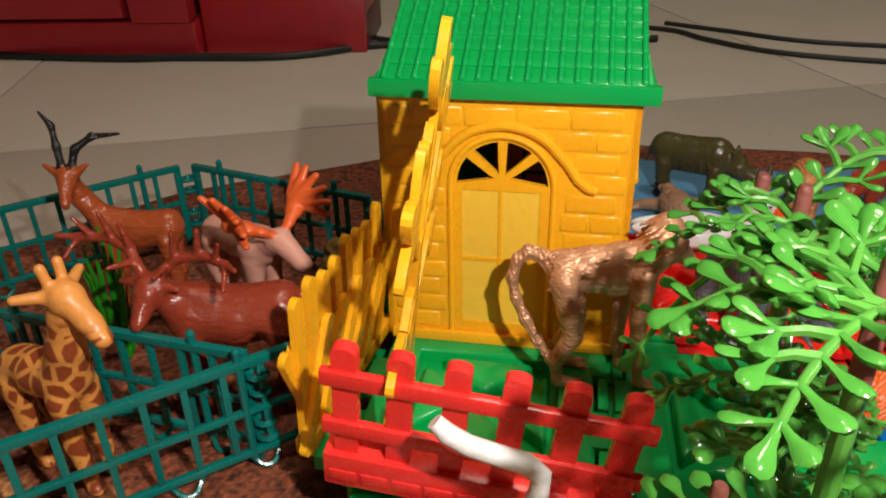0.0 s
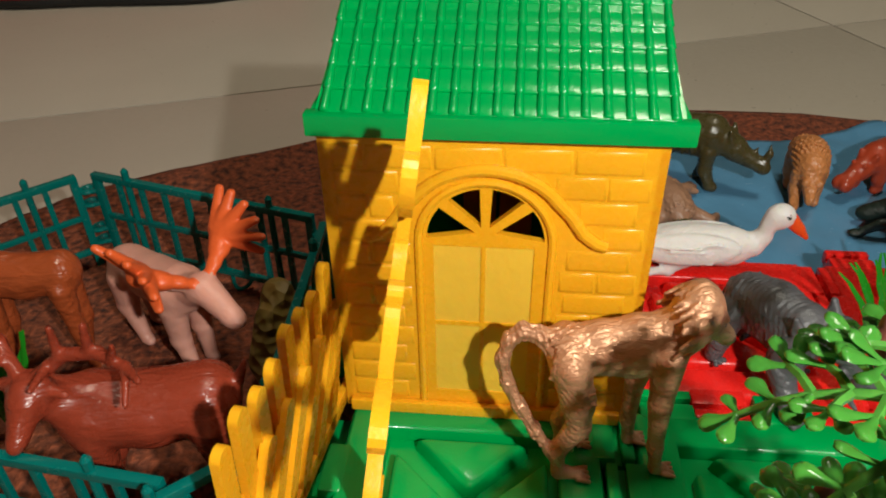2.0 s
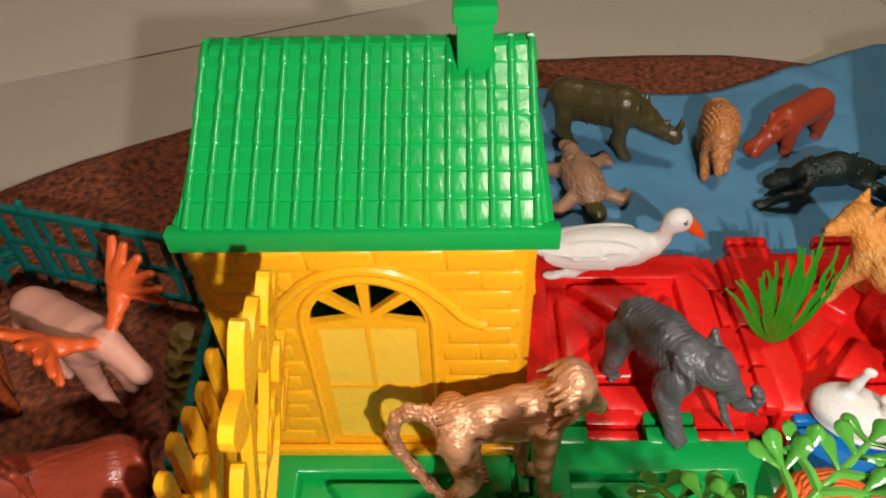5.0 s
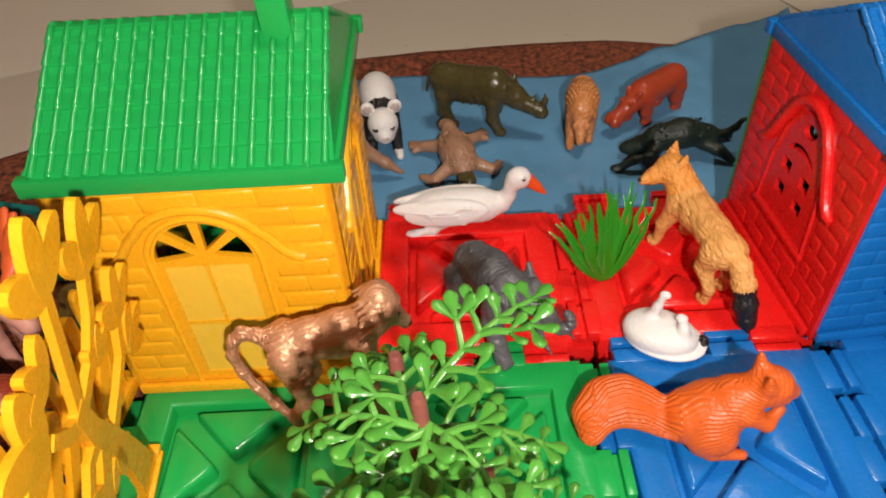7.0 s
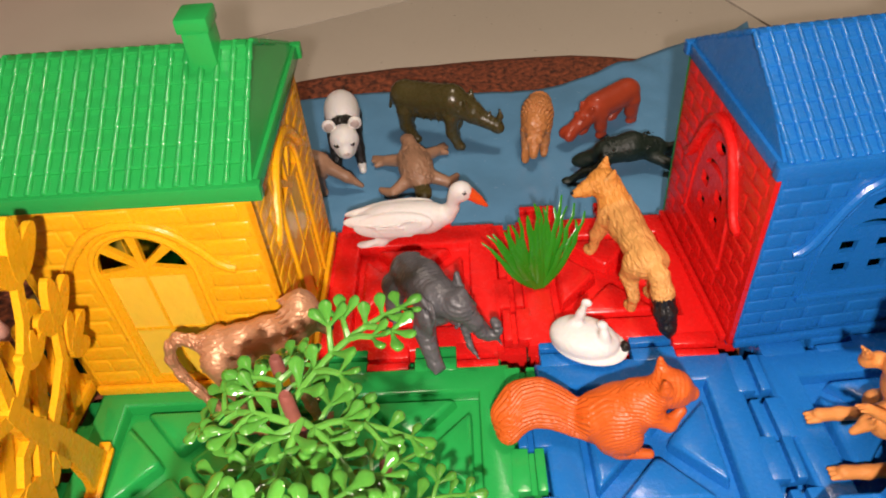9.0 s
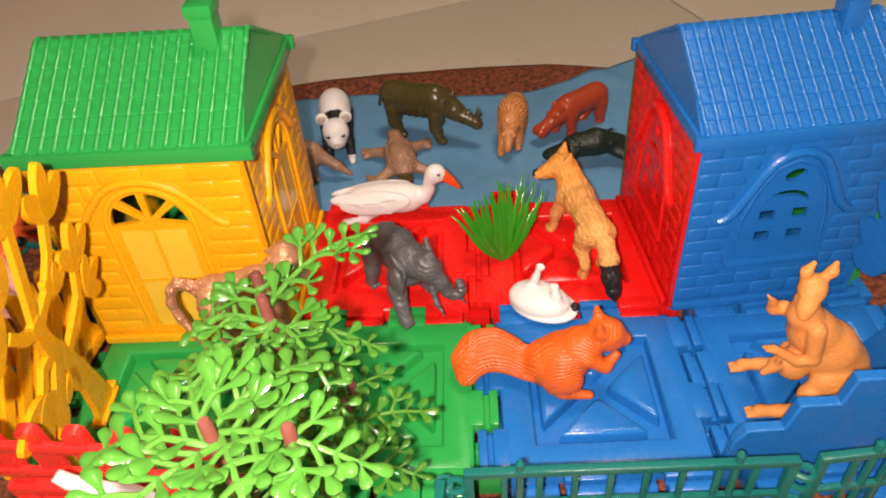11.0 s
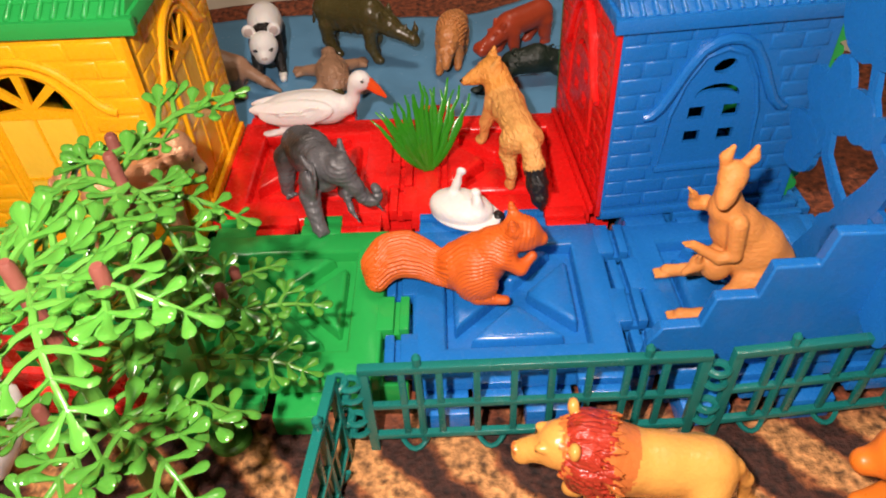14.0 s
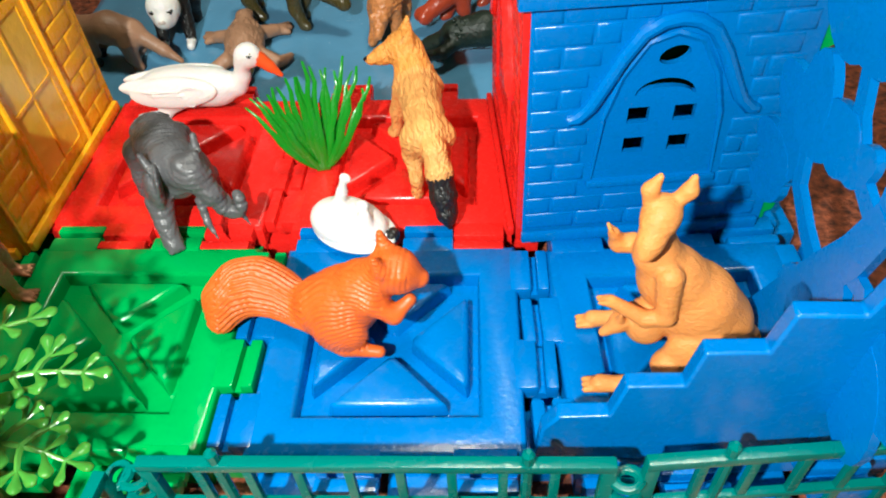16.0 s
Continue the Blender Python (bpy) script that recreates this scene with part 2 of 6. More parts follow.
tagged(new("ceiling", mesh_of("ceiling", boxed(-3.12, 3.12, -2.62, 3.62, 2.5, 2.6), PLASTER)), "plain white painted ceiling", "ceiling", kind="structure")


def rug():
    """One thick oval mat with a rolled, slightly wavy edge."""
    bm = bmesh.new()
    n, rings = 220, 46
    prev = None
    centre = bm.verts.new((-0.02, -0.08, MAT))
    for r in range(1, rings + 3):
        k = min(r / rings, 1.0)
        row = []
        for i in range(n):
            a = 2 * math.pi * i / n
            wob = 1 + 0.012 * math.sin(5 * a + 1) + 0.008 * math.sin(11 * a)
            x, y = -0.02 + 0.325 * k * wob * math.cos(a), -0.08 + 0.296 * k * wob * math.sin(a)
            z = MAT + 0.0006 * noise.noise(Vector((x * 300, y * 300, 0)))
            edge = max(0.0, (k - 0.94) / 0.06)
            z += 0.004 * math.sin(math.pi * min(edge, 1)) * (0.7 + 0.5 * math.sin(7 * a))
            if r > rings:
                z = FLOOR_Z if r == rings + 2 else (MAT + FLOOR_Z) / 2
                x, y = x * 1.004, y * 1.004
            row.append(bm.verts.new((x, y, z)))
        for i in range(n):
            j = (i + 1) % n
            if prev is None:
                bm.faces.new((centre, row[i], row[j]))
            else:
                bm.faces.new((prev[i], row[i], row[j], prev[j]))
        prev = row
    return tagged(new("rug", mesh_of("rug", bm, RUG, 80)), "rust brown looped pile mat with tan and black slanting stripes", "rug")


rug()


def sheet():
    """The blue plastic sheet behind the plates: creased, its far right corner pulled up."""
    bm = bmesh.new()
    nx, ny = 90, 60
    grid = []
    for j in range(ny + 1):
        v = j / ny
        row = []
        for i in range(nx + 1):
            u = i / nx
            x = -0.112 + 0.245 * u
            back = 0.179 + 0.004 * u + 0.004 * math.sin(9 * u)
            y = 0.040 + (back - 0.040) * v
            rise = max(0.0, (u - 0.55) / 0.45) ** 1.3 * max(0.0, (v - 0.60) / 0.40) ** 1.5
            crease = noise.noise(Vector((x * 26, y * 30, 3))) * 0.0011 + abs(noise.noise(Vector((x * 45 + y * 30, y * 20 - x * 15, 5)))) * 0.0016 * max(0.0, u + v - 0.9) + noise.noise(Vector((x * 80, y * 60, 9))) * 0.0004
            z = MAT + 0.0028 + crease + 0.0125 * rise + 0.005 * abs(noise.noise(Vector((x * 60 + y * 40, y * 35, 2)))) * min(1.0, 3 * rise) + 0.002 * rise * math.sin(30 * u + 8 * v)
            row.append(bm.verts.new((x, y + 0.02 * rise, z)))
        grid.append(row)
    for j in range(ny):
        for i in range(nx):
            bm.faces.new((grid[j][i], grid[j][i + 1], grid[j + 1][i + 1], grid[j + 1][i]))
    ob = tagged(new("plastic_sheet", mesh_of("plastic_sheet", bm, SHEET, 60)), "creased light blue plastic sheet lying on the rug as a pond", "sheet")
    thick = ob.modifiers.new("thickness", "SOLIDIFY")
    thick.thickness, thick.offset = 0.0006, -1
    return ob


sheet()


# ---- base plates ----
BODY = 0.0302


def base_plate(material, colour):
    root = thing("base_plate", pose(0, 0, 0), f"{colour} plastic interlocking base plate with raised triangles", "base plate", "interlocking base plates")
    bm = bmesh.new()
    rings = []
    for half, z in ((BODY, -0.0062), (BODY - 0.0002, -0.0014), (BODY - 0.0007, -0.0004), (BODY - 0.0015, 0), (0.0212, 0), (0.0207, -0.0003), (0.0203, -0.0012), (0.0200, -0.0046)):
        rings.append([bm.verts.new((sx * half, sy * half, z)) for sx, sy in ((-1, -1), (1, -1), (1, 1), (-1, 1))])
    for a, b in zip(rings, rings[1:]):
        for k in range(4):
            bm.faces.new((a[k], a[(k + 1) % 4], b[(k + 1) % 4], b[k]))
    bm.faces.new(rings[-1])
    bm.faces.new(list(reversed(rings[0])))
    part("frame", bm, material, root, smooth=50)
    for k in range(4):
        bm = bmesh.new()
        loops = []
        for g, z in ((0.0, -0.0047), (0.0003, -0.0014), (0.0005, -0.0008), (0.0009, -0.0003), (0.0014, 0.0)):
            loops.append([bm.verts.new(p) for p in ((-0.0135 + 2.2 * g, -0.0174 + g, z), (-0.0126 + 2.0 * g, -0.0180 + g, z), (0.0126 - 2.0 * g, -0.0180 + g, z), (0.0135 - 2.2 * g, -0.0174 + g, z), (0.0008, -0.0042 - 1.5 * g, z), (-0.0008, -0.0042 - 1.5 * g, z))])
        for a, b in zip(loops, loops[1:]):
            for i in range(6):
                bm.faces.new((a[i], a[(i + 1) % 6], b[(i + 1) % 6], b[i]))
        bm.faces.new(loops[-1])
        bm.faces.new(list(reversed(loops[0])))
        part("raised_triangle", bm, material, root, m=pose(0, 0, 0, 0, 0, 90 * k), smooth=50)
    # each tab: a root, a lowered neck over the seam, a rounded end piece
    tab = boxed(BODY - 0.002, BODY + 0.0031, -0.0067, 0.0067, -0.0042, 0.0002, bevel=0.0007)
    box(tab, BODY + 0.0025, BODY + 0.0053, -0.0064, 0.0064, -0.0046, -0.0024)
    box(tab, BODY + 0.0047, BODY + 0.0076, -0.0066, 0.0066, -0.0042, 0.0002, bevel=0.0007)
    upper = mesh_of("upper_tab", tab, material)
    lower = mesh_of("lower_tab", boxed(BODY - 0.006, BODY + 0.0074, -0.0066, 0.0066, MAT, -0.0074, bevel=0.0008), material)
    leg = mesh_of("corner_leg", boxed(BODY - 0.0075, BODY - 0.0008, BODY - 0.0075, BODY - 0.0008, MAT, -0.006, bevel=0.0005), material)
    for k in range(4):
        part("corner_leg", leg, None, root, m=pose(0, 0, 0, 0, 0, 90 * k))
        for s in range(4):
            mesh = upper if s % 2 else lower
            part(mesh.name.split(".")[0], mesh, None, root, m=pose(0, 0, 0, 0, 0, 90 * k) @ pose(0, (s - 1.5) * 0.0142, 0))
    return root


green_plate = base_plate(GREEN, "green")
red_plate = base_plate(RED, "red")
blue_plate = base_plate(BLUE, "blue")
for plate, spots in (
    (green_plate, ((-0.1010, 0.0345, 0), (-0.1010, -0.0325, 0), (-0.0325, -0.0325, 0))),
    (red_plate, ((-0.0335, 0.0345, 0), (0.0345, 0.0345, 0))),
    # the two blue plates on the east side sit a little askew in their neighbours' tabs
    (blue_plate, ((0.1020, 0.0345, 5), (0.0360, -0.0325, 1.2), (0.1045, -0.0315, 3.5))),
):
    plate.matrix_basis = pose(spots[0][0], spots[0][1], 0, 0, 0, spots[0][2])
    for x, y, turn in spots[1:]:
        copy_thing(plate, pose(x, y, 0, 0, 0, turn))


# ---- houses ----
W, HT = 0.0655, 0.0706       # wall width and height


def clip_bricks(u0, u1, v0, v1, keep):
    """Brick rectangles in running bond over a wall, cut short where keep(u, v) says no."""
    out = []
    rows, length = 12, 0.0132
    step = (v1 - v0) / rows
    for r in range(rows):
        z0, z1 = v0 + r * step, v0 + (r + 1) * step
        u = u0 - (length / 2 if r % 2 else 0)
        while u < u1 - 0.001:
            a, b = max(u, u0), min(u + length, u1)
            n = 24
            good = [k for k in range(n) if keep(a + (b - a) * (k + 0.5) / n, (z0 + z1) / 2, step)]
            if good:
                a2, b2 = a + (b - a) * good[0] / n, a + (b - a) * (good[-1] + 1) / n
                if b2 - a2 > 0.0028 and good[-1] - good[0] + 1 == len(good):
                    out.append((a2, b2, z0, z1))
            u += length
    return out


def brick_mesh(w, h, material, store={}):
    key = (round(w, 4), round(h, 4), material.name)
    if key not in store:
        bm = bmesh.new()
        rings = []
        for g, d in ((0.00022, 0.0001), (0.00042, -0.00020), (0.0010, -0.00030)):
            rings.append([bm.verts.new((x, d, z)) for x, z in ((g, g), (w - g, g), (w - g, h - g), (g, h - g))])
        for a, b in zip(rings, rings[1:]):
            for k in range(4):
                bm.faces.new((a[k], a[(k + 1) % 4], b[(k + 1) % 4], b[k]))
        bm.faces.new(rings[-1])
        store[key] = mesh_of("brick", bm, material, 60)
    return store[key]


def lay_bricks(wall, material, keep):
    for a, b, z0, z1 in clip_bricks(0.0022, W - 0.0022, 0.0035, HT - 0.002, keep):
        part("brick", brick_mesh(round((b - a) / 0.0006) * 0.0006, z1 - z0, material), None, wall, m=pose(a, 0, z0))


def arch_wall(house, material, m, panes=True):
    """The wall with the arched fanlight door: four wedge openings, four thin door panes, a moulded arch."""
    cu, base, r = 0.0322, 0.0478, 0.0119
    holes = []
    for k in range(4):
        a0, a1 = 45 * k + 6, 45 * k + 39
        holes.append([(cu + 0.0022 * math.cos(radians(45 * k + 22.5)), base + 0.0012 + 0.0022 * math.sin(radians(45 * k + 22.5)))] + [(x, max(y, base + 0.0004)) for x, y in arc(cu, base, r, a0 if k else 1, a1 if k < 3 else 179, 6)])
    gap = 0.0006
    for i in range(2):
        for j in range(2):
            u0, u1 = cu - 0.0105 + 0.0107 * i, cu - 0.0105 + 0.0107 * i + 0.0098
            v0, v1 = 0.0065 + 0.0205 * j, 0.0065 + 0.0205 * j + 0.0195
            holes.append([(u0, v0), (u1, v0), (u1, v1), (u0, v1)])
    wall = part("wall", slab(bmesh.new(), [(0, 0), (W, 0), (W, HT), (0, HT)], holes, 0, 0.0016), material, house, m=m, smooth=30)
    bm = boxed(cu - 0.0118, cu + 0.0118, 0.0003, 0.0012, 0.005, 0.0478)
    part("door_pane", bm, PANE, wall, "paler thin yellow door pane")
    # door frame and the flicked drip moulding
    jamb = [(cu - 0.0135, 0.003), (cu - 0.0135, base)] + list(reversed(arc(cu, base, 0.0135, 0, 180, 18)))[1:] + [(cu + 0.0135, 0.003)]
    part("door_frame", tube(bmesh.new(), [(u, -0.0001, v) for u, v in jamb], 0.0009, 8), material, wall)
    hood = [(cu - 0.0240, 0.0480), (cu - 0.0220, 0.0486), (cu - 0.0192, 0.0508), (cu - 0.0165, 0.0548)]
    hood += arc(cu, 0.0500, 0.0165, 158, 22, 14, 0.0140)[1:-1]
    hood += [(cu + 0.0165, 0.0548), (cu + 0.0192, 0.0508), (cu + 0.0220, 0.0486), (cu + 0.0240, 0.0480)]
    part("hood_mould", tube(bmesh.new(), [(u, -0.0003, v) for u, v in hood], 0.0013, 10), material, wall)

    def keep(u, v, step):
        if abs(u - cu) < 0.0150 and v < base + step * 0.6:
            return False
        top = base + 0.0148
        return not ((u - cu) ** 2 / 0.0200 ** 2 + (v - 0.0475) ** 2 / 0.0170 ** 2 < 1 and v > base - step * 0.4)
    lay_bricks(wall, material, keep)
    part("foot_skirt", boxed(0.0012, W - 0.0012, -0.0021, -0.0003, 0.0, 0.0034, bevel=0.0007), material, wall)
    return wall


def bell_wall(house, material, m):
    """The wall with the bell-shaped hood over a small window: an oval, two crescents and four square lights."""
    cu = 0.0333
    oval = []
    for k in range(18):
        a = 2 * math.pi * k / 18
        p, q = 0.0035 * math.cos(a), 0.0022 * math.sin(a)
        oval.append((cu + 0.0003 + 0.95 * p - 0.31 * q, 0.0541 + 0.31 * p + 0.95 * q))
    crescent = arc(cu - 0.0002, 0.0437, 0.0070, 178, 2, 12, 0.0046) + arc(cu - 0.0002, 0.0437, 0.0064, 8, 172, 12, 0.0022)
    holes = [oval, crescent]
    for i in (0, 1):
        for j in (0, 1):
            u0, v0 = cu - 0.0081 + 0.0108 * i, 0.0276 + 0.0087 * j
            holes.append([(u0, v0), (u0 + 0.0050, v0), (u0 + 0.0050, v0 + 0.0044), (u0, v0 + 0.0044)])
    wall = part("wall", slab(bmesh.new(), [(0.0012, 0), (W, 0), (W, HT), (0.0012, HT)], holes, 0, 0.0016), material, house, m=m, smooth=30)
    bm = bmesh.new()
    rim = [(cu - 0.0138, 0.0380), (cu - 0.0152, 0.0192), (cu + 0.0152, 0.0192), (cu + 0.0138, 0.0380), (cu + 0.0108, 0.0490), (cu + 0.0060, 0.0575), (cu, 0.0596), (cu - 0.0060, 0.0575), (cu - 0.0108, 0.0490)]
    tube(bm, [(u, 0.0002, v) for u, v in rim + rim[:1]], 0.0009, 6)
    part("window_frame", bm, material, wall)
    part("window_sill", boxed(cu - 0.0162, cu + 0.0162, -0.0013, 0.0004, 0.0176, 0.0196, bevel=0.0005), material, wall)
    hood = [(cu - 0.0222, 0.0386), (cu - 0.0200, 0.0392), (cu - 0.0172, 0.0422), (cu - 0.0142, 0.0482), (cu - 0.0112, 0.0545), (cu - 0.0076, 0.0601), (cu - 0.0036, 0.0626), (cu, 0.0632)]
    hood += [(2 * cu - u, v) for u, v in reversed(hood[:-1])]
    part("hood_mould", tube(bmesh.new(), [(u, -0.0005, v) for u, v in hood], [0.0012] + [0.0017] * (len(hood) - 2) + [0.0012], 10), material, wall)

    def keep(u, v, step):
        w = 0.0168 if v < 0.036 else 0.0168 + 0.0060 * max(0, 1 - abs(v - 0.040) / 0.005)
        if v > 0.044:
            w = 0.0190 * max(0.0, 1 - ((v - 0.040) / 0.0265) ** 2) ** 0.5
        return not (0.0160 < v + step * 0.3 and v < 0.0660 and abs(u - cu) < w)
    lay_bricks(wall, material, keep)
    part("foot_skirt", boxed(0.0012, W - 0.0012, -0.0021, -0.0003, 0.0, 0.0034, bevel=0.0007), material, wall)
    return wall


def roof(house, material, ez, rz):
    """Ribbed gable roof of rows of curved tiles over a lip, with a chimney on its near slope."""
    x0, x1, y0, y1, mid = 0.0003, W + 0.0018, -0.0010, 0.0664, 0.0327
    bm = bmesh.new()
    # closed prism with slightly leaning ends
    ridge_in = 0.0030
    v = [bm.verts.new(p) for p in ((x0, y0, ez), (x1, y0, ez), (x1, y1, ez), (x0, y1, ez), (x0 + ridge_in, mid - 0.001, rz), (x1 - ridge_in, mid - 0.001, rz), (x1 - ridge_in, mid + 0.001, rz), (x0 + ridge_in, mid + 0.001, rz))]
    for f in ((0, 1, 5, 4), (2, 3, 7, 6), (1, 2, 6, 5), (3, 0, 4, 7), (4, 5, 6, 7), (3, 2, 1, 0)):
        bm.faces.new([v[i] for i in f])
    shell = part("roof", bm, material, house, "ribbed moulded roof", smooth=20)
    for ex0, ex1, ey0, ey1 in ((x0 - 0.0018, x1 + 0.0020, y0 - 0.0014, y0 + 0.0016), (x0 - 0.0018, x1 + 0.0020, y1 - 0.0016, y1 + 0.0014), (x0 - 0.0010, x0 + 0.0014, y0 + 0.0018, y1 - 0.0018), (x1 - 0.0014, x1 + 0.0010, y0 + 0.0018, y1 - 0.0018)):
        part("eave", boxed(ex0, ex1, ey0, ey1, ez - 0.0038, ez + 0.0006, bevel=0.0005), material, shell)
    # rows of tiles: each a shallow bowed plate lifted at its lower end
    cols, rows = 16, 7
    run = math.hypot(mid - y0, rz - ez)
    tilt = math.degrees(math.atan2(rz - ez, mid - y0))
    cw, rh = (x1 - x0 - 0.004) / cols, run / rows

    def tile_mesh():
        t = bmesh.new()
        n = 6
        steps = ((0.02, -0.0001, 0.0), (0.03, 0.0004, 0.00004), (0.05, 0.00056, 0.00006), (0.10, 0.00060, 0.00008), (0.5, 0.00036, 0.00006), (1.0, 0.0001, 0.00004))
        a = [[t.verts.new((cw * i / n, s * rh, lift + bow * math.sin(math.pi * i / n) ** 0.7)) for i in range(n + 1)] for s, lift, bow in steps]
        for p, q in zip(a, a[1:]):
            for i in range(n):
                t.faces.new((p[i], p[i + 1], q[i + 1], q[i]))
        return mesh_of("roof_tile", t, material, 50)

    def rib_mesh():
        # each row's length of the rib swells towards its lower end
        pts, girth = [], []
        for r in range(rows):
            for u, g in ((0.02, 0.00080), (0.06, 0.00100), (0.14, 0.00100), (0.92, 0.00074), (0.98, 0.00070)):
                pts.append((0, min(run - 0.0003, (r + u) * rh), 0.00045))
                girth.append(g)
        return mesh_of("roof_rib", tube(bmesh.new(), pts, girth, 8), material, 50)
    tile, rib = tile_mesh(), rib_mesh()
    slopes = (pose(0, y0, ez, tilt), pose(x0 + x1, y1, ez, 0, 0, 180) @ pose(0, 0, 0, tilt))
    for face in slopes:
        for c in range(cols):
            for r in range(rows):
                part("roof_tile", tile, None, shell, m=face @ pose(x0 + 0.002 + c * cw, r * rh, 0))
        for c in range(cols + 1):
            part("roof_rib", rib, None, shell, m=face @ pose(x0 + 0.002 + c * cw, 0.0002, 0))
    ridge = boxed(x0 + ridge_in, x1 - ridge_in, mid - 0.0016, mid + 0.0016, rz - 0.0006, rz + 0.0005, bevel=0.0004)
    part("ridge_cap", ridge, material, shell)
    cx, cy, cz = x1 - 0.0128, mid - 0.0030, rz - 0.0055
    stack = bmesh.new()
    box(stack, cx - 0.0034, cx + 0.0034, cy - 0.0034, cy + 0.0044, cz - 0.001, cz + 0.0118, bevel=0.0006)
    box(stack, cx - 0.0041, cx + 0.0041, cy - 0.0041, cy + 0.0051, cz + 0.0118, cz + 0.0156, bevel=0.0009)
    part("chimney", stack, material, shell)
    return shell


def house(name, m, label, walls, roof_colour, ez, rz):
    root = thing(name, m, label, "toy house", "toy houses")
    turns = (pose(0, 0, 0), pose(W, 0, 0, 0, 0, 90), pose(W, W, 0, 0, 0, 180), pose(0, W, 0, 0, 0, 270))
    for (build, material), face in zip(walls, turns):
        build(root, material, face)
    roof(root, roof_colour, ez, rz)
    return root


yellow_walls = ((arch_wall, YELLOW), (arch_wall, YELLOW), (arch_wall, GREEN), (arch_wall, YELLOW))
blue_walls = ((bell_wall, BLUE), (bell_wall, GREEN), (bell_wall, GREEN), (bell_wall, RED))
house("toy_house", pose(-0.1325, -0.0058, 0) @ Matrix.Diagonal((1.03, 1.03, 1.055, 1)), "yellow plastic toy house with green roof and arched door", yellow_walls, GREEN, 0.0744, 0.0924)
blue_house = house("toy_house", pose(0.0655, 0.0004, 0, 0, 0, 5.5) @ Matrix.Scale(0.97, 4), "blue plastic toy house with one red side wall", blue_walls, BLUE, 0.0716, 0.0912)


def toothed_edge(house_root):
    """The green side wall's moulded edge showing past the blue front wall: brick ends as rounded teeth."""
    outline = [(W + 0.0002, 0.0010)]
    for k in range(12):
        z = 0.0030 + 0.0055 * k
        outline += [(W + 0.0016, z), (W + 0.0032, z + 0.0008), (W + 0.0038, z + 0.0024), (W + 0.0032, z + 0.0042), (W + 0.0016, z + 0.0050)]
    outline += [(W + 0.0016, 0.0695), (W + 0.0002, 0.0695)]
    part("toothed_edge", slab(bmesh.new(), outline, [], 0.0008, 0.0026), GREEN, house_root, "green toothed wall edge", smooth=40)


toothed_edge(blue_house)


